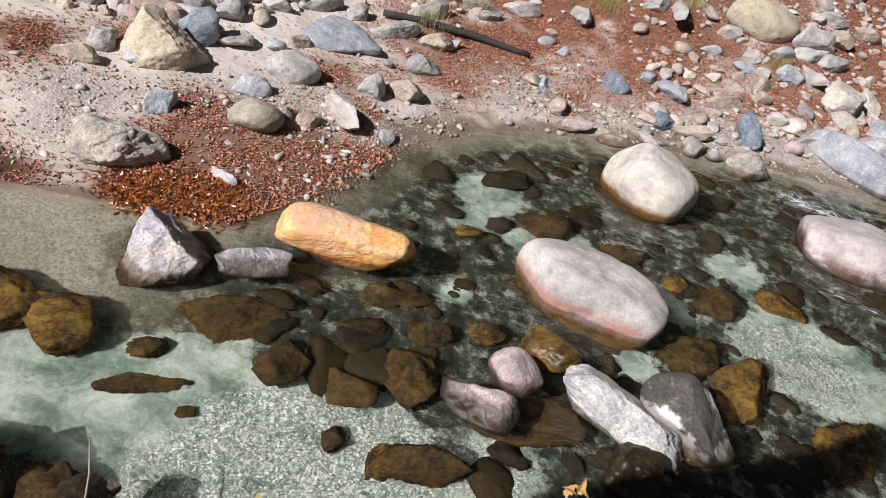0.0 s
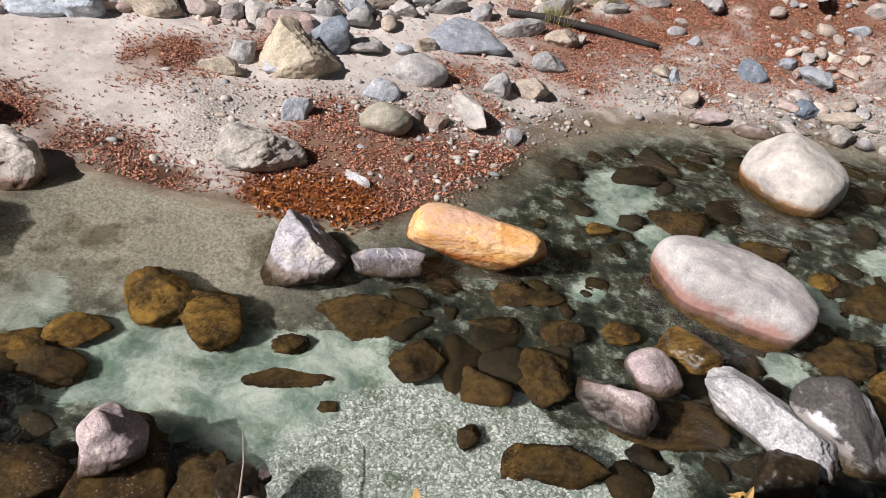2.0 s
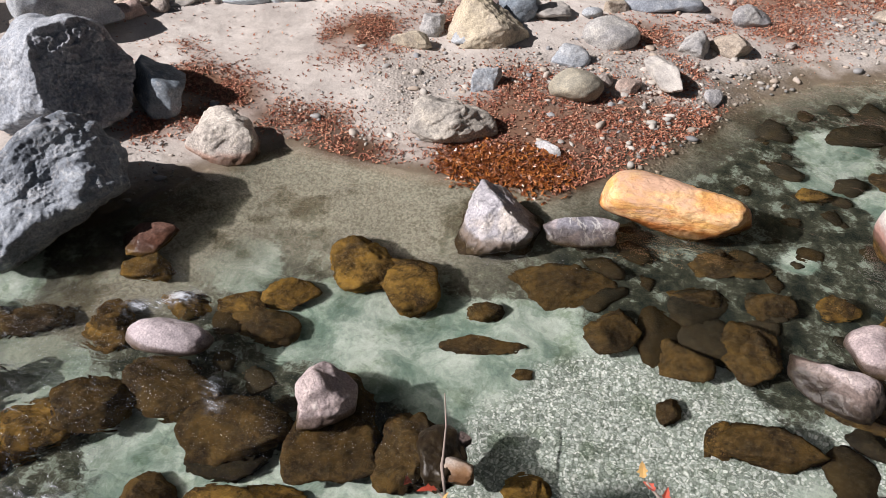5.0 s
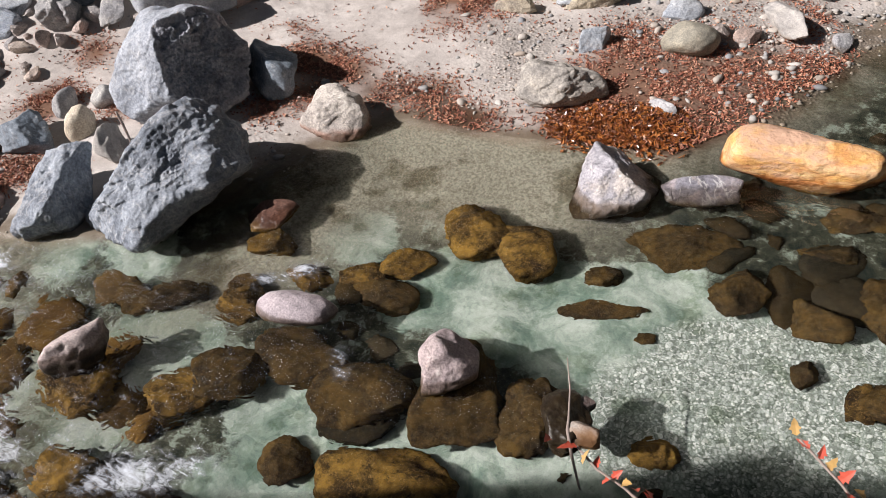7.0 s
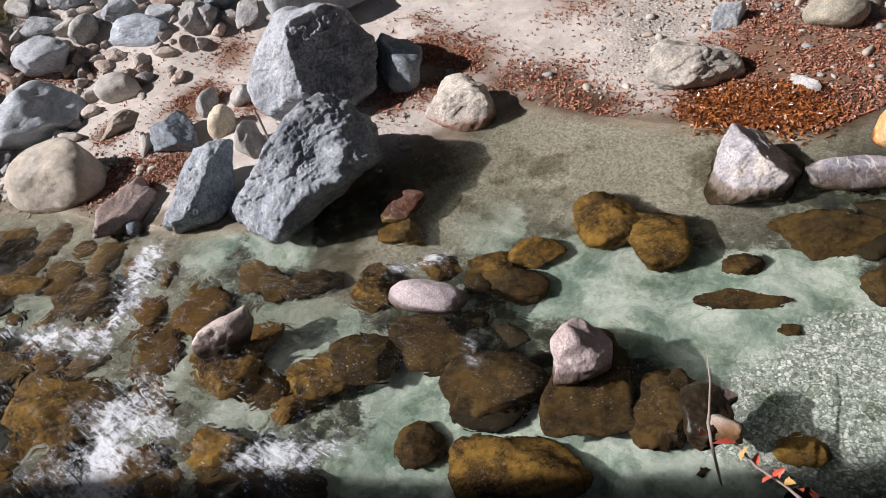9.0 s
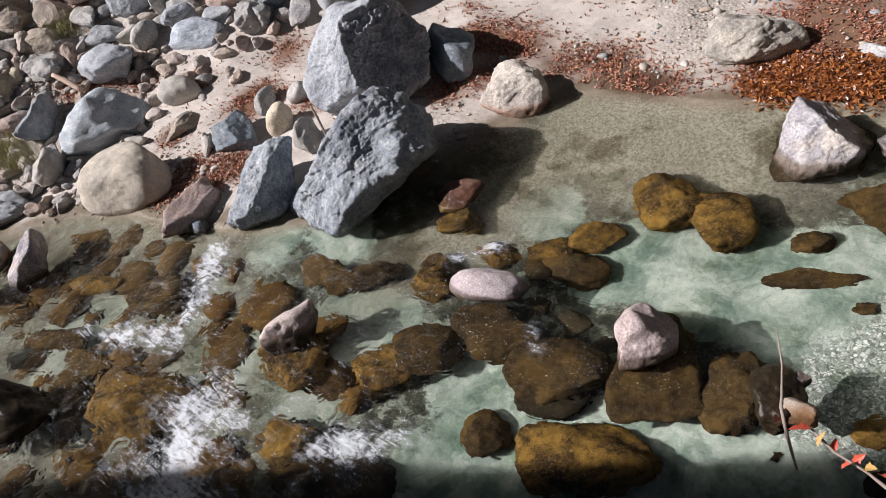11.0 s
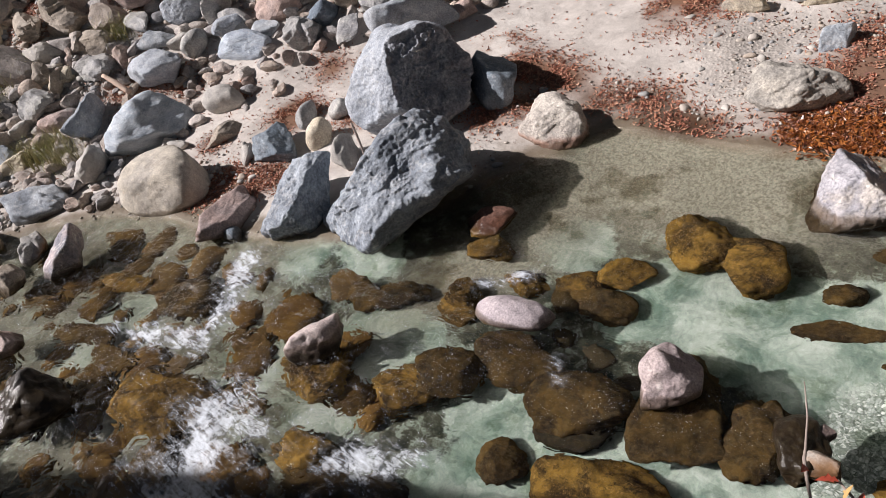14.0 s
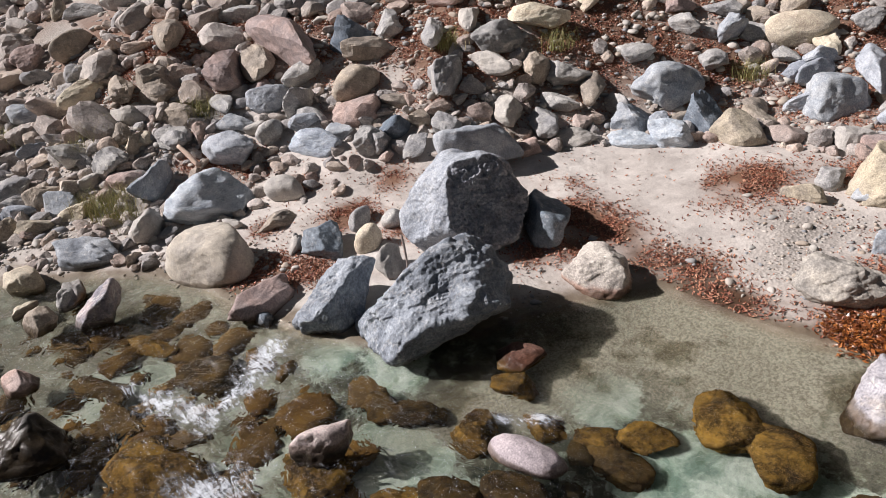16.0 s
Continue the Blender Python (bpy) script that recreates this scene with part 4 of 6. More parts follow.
#          random planes, base, edge hardness, chips, lumps, and the relief in metres at 0.3, 0.1 and 0.03 m
STYLES = {
    "round": (8, 1.0, 9.0, 2, 0.05, (0.010, 0.004, 0.0012)),
    "block": (10, 1.15, 80.0, 10, 0.03, (0.024, 0.006, 0.004)),
    "rough": (10, 1.1, 34.0, 11, 0.04, (0.050, 0.009, 0.006)),
    "worn": (11, 1.12, 18.0, 4, 0.08, (0.024, 0.010, 0.004)),
    "pyramid": (0, 1.3, 40.0, 7, 0.03, (0.022, 0.007, 0.005)),
    "upper": (0, 1.3, 26.0, 6, 0.04, (0.034, 0.007, 0.004)),
    "lower": (0, 1.3, 34.0, 7, 0.02, (0.070, 0.010, 0.007)),
    "orange": (0, 1.05, 14.0, 2, 0.04, (0.012, 0.005, 0.004)),
    "pale": (0, 1.05, 12.0, 2, 0.03, (0.012, 0.003, 0.0012)),
    "dome": (0, 1.05, 12.0, 1, 0.03, (0.010, 0.003, 0.0012)),
    "slab": (0, 1.15, 30.0, 10, 0.06, (0.030, 0.010, 0.006)),
    "saddle": (0, 1.05, 14.0, 5, 0.09, (0.045, 0.014, 0.004)),
    "cube": (0, 1.1, 30.0, 8, 0.04, (0.030, 0.006, 0.003)),
    "boxy": (0, 1.05, 13.0, 3, 0.04, (0.014, 0.002, 0.001)),
}


def crusted(v, seed):
    """Above 0 where the rough front of the big boulder's dark crust lies."""
    k = [v @ np.array(c[:3]) / (c[3] * math.sqrt(c[0] ** 2 + c[1] ** 2 + c[2] ** 2)) for c in SHAPES["upper"]]
    return k[0] - np.max([q for q, c in zip(k[1:], SHAPES["upper"][1:]) if c[0] < 0], axis=0) + 0.06 * waves(v * 5.0, seed + 9, 4) + 0.02


def rock_points(style, seed, level, size):
    """A stone with these half-axes: planes with wavering edges cut a ball, chips break its corners, and relief of true size roughens it."""
    rng = np.random.RandomState(seed)
    v = BALLS[level][0]
    count, base, soft, chips, lump, relief = STYLES[style]
    cuts = list(SHAPES.get(style, ()))
    for _ in range(count):
        n = rng.normal(size=3)
        n /= np.linalg.norm(n)
        cuts.append((*n, rng.uniform(0.50, 0.92) if style != "round" else rng.uniform(0.72, 0.95)))
    off = rng.uniform(-50, 50, 3)
    bent = v
    if level > 2 and soft > 15:
        bent = v + 0.10 * np.stack([waves(v * 2.1 + off + 9 * k, seed + 50 + k, 3 if level > 3 else 2) for k in range(3)], 1)
        bent = bent / np.linalg.norm(bent, axis=1)[:, None]
    inv = np.full(len(v), base ** -soft)
    for nx, ny, nz, d in cuts:
        k = np.maximum(bent @ np.array((nx, ny, nz)) / (d * math.sqrt(nx * nx + ny * ny + nz * nz)), 1e-3)
        inv = inv + k ** soft
    for _ in range(chips):
        n = rng.normal(size=3)
        n /= np.linalg.norm(n)
        k = np.maximum(bent @ n, 1e-3)
        reach = (k * inv ** (-1 / soft)).max() * rng.uniform(0.84, 0.95)
        inv = inv + (k / reach) ** soft
    r = inv ** (-1 / soft)
    r = r * (1 + lump * waves(v * 1.7 + off, seed, 3))
    p = v * r[:, None]
    low, high = p.min(0), p.max(0)
    p = (p - (low + high) / 2) / ((high - low) / 2) * np.array(size)
    if level > 2:
        small = min(1.0, max(size) / 0.35)
        out = p / np.linalg.norm(p, axis=1)[:, None]
        grainy = p @ np.array([[0.80, -0.55, 0.1], [0.45, 0.75, -0.2], [0.15, 0.3, 0.9]]) * np.array((0.42, 1.0, 1.0))
        step = waves(grainy / (0.42 if style in ("lower", "rough", "upper") else 0.28) + off, seed + 31, 4 if level > 3 else 2, 0.55) * 2.6
        part = step - np.floor(step)
        ledge = (np.floor(step) + np.clip((part - 0.5) * 3.2 + 0.5, 0, 1)) / 2.6
        bump = relief[0] * (0.7 * waves(p / 0.34 + off, seed + 3, 3) + 0.8 * ledge)
        if level > 3:
            bump = bump + relief[1] * waves(grainy / 0.085 + off, seed + 5, 4, 0.6)
        if level > 4:
            bump = bump + relief[2] * waves(p / 0.032 + off, seed + 6, 3, 0.65)
        if style == "upper":
            face = np.clip(crusted(v, seed) * 8, 0, 1)
            bump = bump - 0.035 * face * (1 + 1.2 * np.abs(waves(p / 0.10 + off, seed + 8, 4, 0.65)))
        if style == "orange":
            bump = bump + 0.004 * np.sin(p[:, 0] * 60 + 9 * p[:, 1] + 3 * waves(p * 5, seed + 8, 2)) * np.clip(p[:, 0] * 2.5 + 0.1, 0, 1)
        p = p + out * (bump * small)[:, None]
    return p


def rock(name, label, at, size, turn, seed, style, stone):
    if style == "round" and stone in ("gold", "algaedark", "rust"):
        style = "worn"
    away_from = math.hypot(at[0], at[1])
    level = 7 if style in ("upper", "lower") else 6 if style in SHAPES or stone == "slaterough" else 5 if max(size) > 0.2 and away_from < 13 else 4
    p = rock_points(style, seed, level, size)
    mesh = bpy.data.meshes.new(name)
    mesh.from_pydata(p.tolist(), [], BALLS[level][1])
    mesh.polygons.foreach_set("use_smooth", [level > 4] * len(mesh.polygons))
    mesh.materials.append(ROCKS[stone])
    if style == "upper":
        mesh.materials.append(ROCKS["crust"])
        middle = BALLS[level][0][np.array(BALLS[level][1])].mean(1)
        mesh.polygons.foreach_set("material_index", (crusted(middle / np.linalg.norm(middle, axis=1)[:, None], seed) > 0).astype(np.int32))
    ob = new(name, mesh)
    ob.matrix_world = pose(*at, *turn)
    return tagged(ob, label, "boulder" if name == "boulder" else "stone")


rock("rock", "white and grey angular boulder standing at the water's edge", (-2.31, 5.18, 0.04), (0.41, 0.37, 0.35), (54, -2, 25), 11, "pyramid", "whitegrey")
rock("rock", "small cracked grey rock with white veins, half in the water", (-1.60, 5.37, 0.01), (0.35, 0.18, 0.11), (0, 0, -167), 12, "block", "greywhite")
rock("boulder", "smooth orange iron-stained boulder lying in the stream", (-0.91, 6.05, 0.03), (0.69, 0.31, 0.37), (56, 1, 8), 13, "orange", "orange")
rock("boulder", "large smooth pale boulder with a pink stained flank", (1.50, 6.30, 0.05), (0.80, 0.47, 0.49), (57, 3, -15), 14, "pale", "pinkwhite")
rock("boulder", "rounded pale grey boulder with a rusty waterline", (2.30, 8.99, 0.08), (0.61, 0.58, 0.54), (64, 21, -24), 15, "dome", "palegrey")
rock("boulder", "long white angular slab of rock across the stream", (1.77, 4.67, 0.04), (0.61, 0.23, 0.30), (50, 9, -29), 16, "slab", "white")
rock("boulder", "dark wet boulder with a bleached white top", (2.36, 4.86, 0.03), (0.45, 0.33, 0.31), (50, 17, -40), 17, "block", "darkwhite")
rock("rock", "rounded pinkish grey stone at the water surface", (0.88, 4.91, 0.02), (0.25, 0.22, 0.18), (0, 0, -178), 18, "round", "pinkgrey")
rock("rock", "low wet stone with a dry pale top", (0.59, 4.44, 0.02), (0.36, 0.24, 0.15), (0, 0, 145), 19, "worn", "paletop")
rock("rock", "golden brown algae-stained stone with a pale end", (1.17, 5.38, -0.07), (0.32, 0.25, 0.18), (0, 0, -177), 20, "round", "gold")
rock("rock", "wet dark grey stone beside the white slab", (1.82, 4.12, 0.02), (0.26, 0.25, 0.20), (0, 0, -163), 21, "worn", "dark")
rock("boulder", "broad flat pale lilac boulder in the stream", (5.14, 8.96, 0.04), (0.82, 0.67, 0.36), (0, 0, -172), 22, "pale", "flatpale")
rock("boulder", "blue-grey boulder at the far waterline", (5.86, 11.89, 0.16), (0.86, 0.26, 0.41), (0, 0, 122), 23, "round", "bluegrey")
rock("rock", "pinkish white stone at the waterline", (4.02, 10.78, 0.04), (0.42, 0.23, 0.23), (0, 0, -159), 24, "block", "brownwhite")
rock("rock", "pale white stone beside a blue-grey boulder", (6.55, 12.65, 0.19), (0.38, 0.30, 0.27), (0, 0, 114), 25, "block", "white")
rock("boulder", "round algae-covered stone just under the water", (4.02, 5.37, -0.30), (0.51, 0.29, 0.22), (0, 0, 58), 26, "round", "gold")
rock("boulder", "big grey boulder with a rough dark face, leaning on another", (-7.21, 4.74, 0.53), (0.76, 0.69, 0.65), (66, 15, 49), 27, "upper", "slategrey")
rock("boulder", "large rough blue-grey boulder with deep pits, tilted at the water", (-6.09, 3.43, 0.28), (0.74, 0.72, 0.66), (59, 17, 48), 28, "lower", "slaterough")
rock("boulder", "rough blue-grey boulder standing beside the larger ones", (-7.05, 2.78, 0.18), (0.60, 0.31, 0.39), (56, -32, 87), 29, "rough", "slaterough")
rock("rock", "dark blue-grey rock in the shade behind the big boulder", (-6.41, 5.36, 0.33), (0.45, 0.29, 0.33), (14, 64, -26), 30, "block", "slate")
rock("rock", "pale squarish boulder with a rusty foot in the shallows", (-5.43, 5.12, 0.07), (0.40, 0.33, 0.32), (0, 0, 20), 31, "cube", "wheat")
rock("rock", "reddish wet rock in the shadow of the big boulder", (-5.02, 3.57, -0.02), (0.25, 0.18, 0.11), (0, 0, -150), 32, "block", "rust")
rock("rock", "smooth pale lilac stone at the water surface", (-3.97, 2.68, 0.01), (0.35, 0.17, 0.16), (0, 0, -168), 33, "round", "lilac")
rock("rock", "rough pale pink rock on top of a dark stone", (-2.52, 2.65, 0.09), (0.20, 0.24, 0.17), (37, 19, 15), 34, "rough", "pinkgrey")
rock("boulder", "big dark algae-covered stone, almost awash", (-2.45, 2.66, -0.24), (0.50, 0.34, 0.21), (0, 0, 114), 35, "round", "algaedark")
rock("rock", "pointed pink-topped rock breaking the rapids", (-5.22, 1.56, 0.03), (0.28, 0.20, 0.18), (51, -7, 76), 36, "rough", "paletop")
rock("rock", "brown stone under the rapids", (-5.17, 1.41, -0.24), (0.39, 0.36, 0.21), (0, 0, -64), 37, "rough", "gold")
rock("boulder", "golden brown boulder with water sliding over it", (-6.23, 0.37, -0.23), (0.55, 0.35, 0.20), (0, 0, -170), 38, "block", "gold")
rock("rock", "dark wet rock in shade beside the rapids", (-7.25, -0.41, 0.04), (0.43, 0.36, 0.30), (0, 0, -113), 39, "rough", "dark")
rock("boulder", "angular pale blue-grey boulder on the sand", (-8.57, 6.09, 0.61), (0.65, 0.40, 0.46), (68, 25, 43), 40, "block", "bluegrey")
rock("boulder", "tall tan boulder with a ridge, half buried in gravel", (-3.96, 8.54, 0.40), (0.54, 0.44, 0.42), (56, -8, 12), 41, "pyramid", "tan")
rock("rock", "small tan block of stone on the sand", (-4.68, 7.89, 0.29), (0.33, 0.15, 0.17), (0, 0, 168), 42, "block", "tan")
rock("stone", "grey angular stone on sand", (-4.61, 8.30, 0.32), (0.20, 0.18, 0.16), (0, 0, 120), 43, "block", "grey")
rock("stone", "small blue-grey stone on the bank", (-4.13, 8.22, 0.31), (0.22, 0.15, 0.15), (0, 0, 102), 44, "block", "bluegrey")
rock("rock", "dark grey stone behind the tan boulder", (-3.79, 9.24, 0.40), (0.26, 0.32, 0.26), (58, 47, -2), 45, "block", "slate")
rock("rock", "blue-grey stone lying on leaf litter", (-3.43, 7.35, 0.24), (0.23, 0.18, 0.16), (0, 0, -124), 46, "block", "bluegrey")
rock("rock", "blue-grey stone lying on leaf litter", (-2.77, 8.41, 0.25), (0.24, 0.19, 0.13), (0, 0, -162), 47, "block", "bluegrey")
rock("rock", "smooth egg-shaped olive stone on leaf litter", (-2.46, 7.70, 0.23), (0.31, 0.26, 0.20), (0, 0, -154), 48, "round", "olive")
rock("rock", "rounded grey stone on the bank", (-2.49, 9.15, 0.29), (0.36, 0.28, 0.22), (0, 0, -149), 49, "round", "grey")
rock("rock", "pale grey flat stone on gravel", (-1.66, 8.55, 0.18), (0.45, 0.15, 0.17), (0, 0, 130), 50, "block", "palegrey")
rock("boulder", "flat blue-grey slab on the bank", (-2.19, 10.61, 0.31), (0.55, 0.42, 0.21), (0, 0, 178), 51, "block", "bluegrey")
rock("rock", "grey stone on gravel", (-1.50, 9.53, 0.18), (0.24, 0.21, 0.19), (0, 0, 67), 52, "block", "grey")
rock("rock", "brownish stone on gravel", (-1.09, 9.76, 0.16), (0.26, 0.22, 0.19), (0, 0, 137), 53, "block", "brown")
rock("rock", "grey stone on the leafy bank", (-1.02, 10.76, 0.21), (0.31, 0.19, 0.17), (0, 0, -135), 54, "block", "grey")
rock("rock", "grey stone beside the log", (-1.64, 11.54, 0.34), (0.42, 0.16, 0.19), (0, 0, -138), 55, "block", "grey")
rock("rock", "brown stone under the log", (-0.96, 11.56, 0.32), (0.31, 0.20, 0.17), (0, 0, -142), 56, "block", "brown")
rock("rock", "grey-brown rock with a notch, at the edge of the leaves", (-3.35, 6.39, 0.18), (0.45, 0.24, 0.26), (60, 10, 22), 57, "saddle", "brownwhite")
rock("stone", "small white chip of stone", (-1.03, 8.41, 0.05), (0.17, 0.10, 0.08), (0, 0, 96), 58, "block", "white")
rock("stone", "small white flat stone in wet leaves", (-2.33, 6.47, 0.10), (0.18, 0.06, 0.07), (0, 0, 161), 59, "block", "white")
rock("rock", "small brownish stone on the bank", (-3.39, 10.40, 0.36), (0.27, 0.12, 0.10), (0, 0, 106), 60, "round", "brown")
rock("rock", "pale angular stone on the bank", (-3.36, 11.02, 0.39), (0.23, 0.18, 0.15), (0, 0, -142), 61, "block", "palegrey")
rock("rock", "plain grey stone on the bank", (-2.86, 11.64, 0.39), (0.36, 0.12, 0.15), (0, 0, -133), 62, "block", "grey")
rock("rock", "plain grey stone on the bank", (-2.27, 11.72, 0.38), (0.23, 0.15, 0.15), (0, 0, -128), 63, "block", "grey")
rock("rock", "plain grey stone on the bank", (-3.77, 10.15, 0.41), (0.28, 0.18, 0.16), (0, 0, -118), 64, "block", "grey")
rock("rock", "pale flat stone on the sand", (-4.48, 9.83, 0.43), (0.31, 0.08, 0.10), (0, 0, -131), 65, "block", "palegrey")
rock("rock", "flat pale stone on the bank", (-3.41, 9.46, 0.31), (0.27, 0.25, 0.12), (0, 0, -157), 66, "block", "palegrey")
rock("stone", "small blue stone on gravel", (-2.93, 9.72, 0.29), (0.16, 0.10, 0.09), (0, 0, -127), 67, "block", "bluegrey")
rock("stone", "small brown stone on the bank", (-2.71, 10.08, 0.30), (0.19, 0.13, 0.11), (0, 0, -125), 68, "block", "brown")
rock("rock", "grey stone in the leaves", (-1.31, 12.70, 0.44), (0.43, 0.14, 0.21), (0, 0, -133), 69, "block", "grey")
rock("rock", "pale stone in the leaves", (-0.56, 13.83, 0.45), (0.39, 0.12, 0.15), (0, 0, -148), 70, "block", "palegrey")
rock("rock", "grey stone in the leaves", (-0.32, 13.52, 0.39), (0.28, 0.09, 0.13), (0, 0, -142), 71, "block", "grey")
rock("rock", "grey stone in the leaves", (0.20, 14.21, 0.48), (0.38, 0.15, 0.17), (0, 0, -147), 72, "block", "grey")
rock("boulder", "big smooth tan-grey boulder on the leafy bank", (4.90, 15.89, 1.09), (0.77, 0.44, 0.44), (0, 0, -165), 73, "round", "olive")
rock("boulder", "rough pale boulder on the bank", (6.32, 14.18, 0.41), (0.48, 0.44, 0.36), (0, 0, -178), 74, "rough", "palegrey")
rock("boulder", "dark blue rounded stone on the bank", (4.21, 12.04, 0.22), (0.49, 0.21, 0.24), (0, 0, 85), 75, "block", "slate")
rock("stone", "dark blue stone on the bank", (2.79, 11.55, 0.11), (0.21, 0.20, 0.15), (0, 0, 69), 76, "block", "slate")
rock("rock", "blue-grey flat stone on the bank", (3.00, 12.65, 0.26), (0.35, 0.27, 0.19), (0, 0, 120), 77, "block", "bluegrey")
rock("rock", "dark blue square stone on the leaves", (1.98, 12.29, 0.25), (0.27, 0.24, 0.19), (0, 0, 61), 78, "block", "slate")
rock("stone", "small blue-grey stone on the bank", (2.58, 12.97, 0.28), (0.19, 0.12, 0.11), (0, 0, 35), 79, "block", "bluegrey")
rock("rock", "pale angular stone on the bank", (5.17, 12.81, 0.21), (0.27, 0.24, 0.18), (0, 0, 124), 80, "block", "palegrey")
rock("stone", "pale pink stone near the water", (3.19, 10.93, 0.05), (0.22, 0.20, 0.15), (0, 0, 107), 81, "block", "brownwhite")
rock("stone", "small white stone on the bank", (3.56, 10.94, 0.02), (0.17, 0.12, 0.09), (0, 0, 58), 82, "round", "white")
rock("rock", "flat pinkish stone at the waterline", (1.36, 10.48, 0.05), (0.31, 0.16, 0.10), (0, 0, -161), 83, "block", "pinkgrey")
rock("rock", "flat pinkish brown stone at the waterline", (1.99, 10.45, 0.02), (0.30, 0.15, 0.08), (0, 0, -160), 84, "block", "brownpink")
rock("stone", "white stone on red leaves", (0.74, 13.19, 0.34), (0.19, 0.08, 0.10), (0, 0, -143), 85, "round", "white")
rock("stone", "small blue stone on red leaves", (1.03, 12.99, 0.31), (0.14, 0.11, 0.10), (0, 0, 44), 86, "block", "bluegrey")
rock("stone", "brown stone on the bank", (0.60, 11.53, 0.19), (0.17, 0.15, 0.11), (0, 0, 123), 87, "block", "brown")
rock("rock", "small blue stone on the bank", (0.80, 11.54, 0.17), (0.24, 0.09, 0.07), (0, 0, 90), 88, "block", "bluegrey")
rock("rock", "brownish stone on gravel", (1.05, 10.92, 0.13), (0.27, 0.15, 0.13), (0, 0, 89), 89, "block", "brown")
rock("rock", "grey stone on the bank", (2.74, 15.62, 0.91), (0.32, 0.14, 0.17), (0, 0, -146), 90, "block", "grey")
rock("rock", "grey stone on the bank", (1.29, 14.70, 0.53), (0.44, 0.23, 0.18), (0, 0, 83), 91, "block", "grey")
rock("boulder", "grey stone on the bank", (3.21, 15.80, 0.94), (0.81, 0.15, 0.13), (0, 0, 83), 92, "block", "grey")
rock("boulder", "grey stone beside the big boulder", (5.91, 15.80, 1.02), (0.56, 0.19, 0.30), (0, 0, 26), 93, "block", "grey")
rock("rock", "blue-grey angular stone on the bank", (5.27, 15.25, 0.75), (0.35, 0.11, 0.17), (0, 0, -158), 94, "block", "bluegrey")
rock("rock", "plain grey stone on the bank", (5.86, 15.47, 0.82), (0.37, 0.15, 0.17), (0, 0, -168), 95, "block", "grey")
rock("rock", "plain grey stone on the bank", (6.38, 15.57, 0.76), (0.36, 0.15, 0.20), (0, 0, 24), 96, "block", "grey")
rock("rock", "blue-grey angular stone on the bank", (5.41, 14.69, 0.55), (0.41, 0.18, 0.19), (0, 0, 32), 97, "block", "bluegrey")
rock("rock", "pale angular stone on the bank", (5.90, 14.90, 0.56), (0.36, 0.13, 0.15), (0, 0, 119), 98, "block", "palegrey")
rock("rock", "tan angular stone on the bank", (6.62, 16.32, 1.06), (0.40, 0.19, 0.22), (0, 0, 25), 99, "block", "tan")
rock("rock", "pale grey stone on the bank", (6.52, 16.84, 1.30), (0.41, 0.14, 0.21), (0, 0, -158), 100, "block", "palegrey")
rock("rock", "brown angular stone on the bank", (7.32, 17.02, 1.17), (0.41, 0.14, 0.18), (0, 0, 22), 101, "block", "brown")
rock("rock", "small olive stone on the bank", (6.37, 13.36, 0.24), (0.34, 0.15, 0.14), (0, 0, 73), 102, "round", "olive")
rock("boulder", "blue-grey angular stone on the bank", (6.93, 13.68, 0.27), (0.46, 0.20, 0.18), (0, 0, 72), 103, "block", "bluegrey")
rock("stone", "small pinkish stone on the bank", (5.01, 12.00, 0.12), (0.17, 0.13, 0.13), (0, 0, 28), 104, "round", "pinkgrey")
rock("stone", "small brown stone on the bank", (3.44, 12.08, 0.16), (0.20, 0.12, 0.09), (0, 0, 70), 105, "round", "brown")
rock("rock", "flat pinkish brown stone on the bank", (4.04, 13.00, 0.23), (0.38, 0.13, 0.15), (0, 0, 29), 106, "block", "brownpink")
rock("rock", "small blue-grey stone on the bank", (3.91, 14.98, 0.53), (0.24, 0.12, 0.10), (0, 0, -160), 107, "block", "bluegrey")
rock("rock", "flat blue-grey stone on the bank", (4.58, 14.73, 0.44), (0.30, 0.12, 0.10), (0, 0, -161), 108, "block", "bluegrey")
rock("rock", "golden algae-covered stone under the water", (-2.71, 4.21, -0.27), (0.35, 0.26, 0.21), (0, 0, 142), 109, "round", "gold")
rock("rock", "golden brown rounded stone under the water", (-3.24, 4.30, -0.26), (0.37, 0.29, 0.24), (0, 0, 127), 110, "round", "gold")
rock("boulder", "dark brown stone under the water", (-1.53, 4.79, -0.24), (0.46, 0.25, 0.13), (0, 0, -151), 111, "round", "algaedark")
rock("rock", "dark algae-covered stone under clear water", (-1.00, 4.46, -0.25), (0.30, 0.25, 0.16), (0, 0, 102), 112, "block", "algaedark")
rock("rock", "dark algae-covered stone under clear water", (-0.44, 4.44, -0.30), (0.29, 0.23, 0.14), (0, 0, 166), 113, "block", "algaedark")
rock("rock", "long dark flat stone on the pale bed", (-1.88, 3.90, -0.36), (0.35, 0.09, 0.04), (0, 0, -151), 114, "block", "algaedark")
rock("stone", "small dark stone on the pale bed", (-1.49, 3.77, -0.36), (0.09, 0.06, 0.03), (0, 0, -153), 115, "round", "algaedark")
rock("stone", "small dark stone on the pale gravel bed", (-0.40, 3.88, -0.33), (0.14, 0.10, 0.08), (0, 0, 83), 116, "block", "algaedark")
rock("rock", "dark brown stone under the water", (0.30, 3.89, -0.33), (0.38, 0.19, 0.16), (0, 0, -152), 117, "block", "algaedark")
rock("stone", "orange stone with algae", (-0.03, 3.78, -0.32), (0.17, 0.09, 0.06), (0, 0, 98), 118, "rough", "gold")
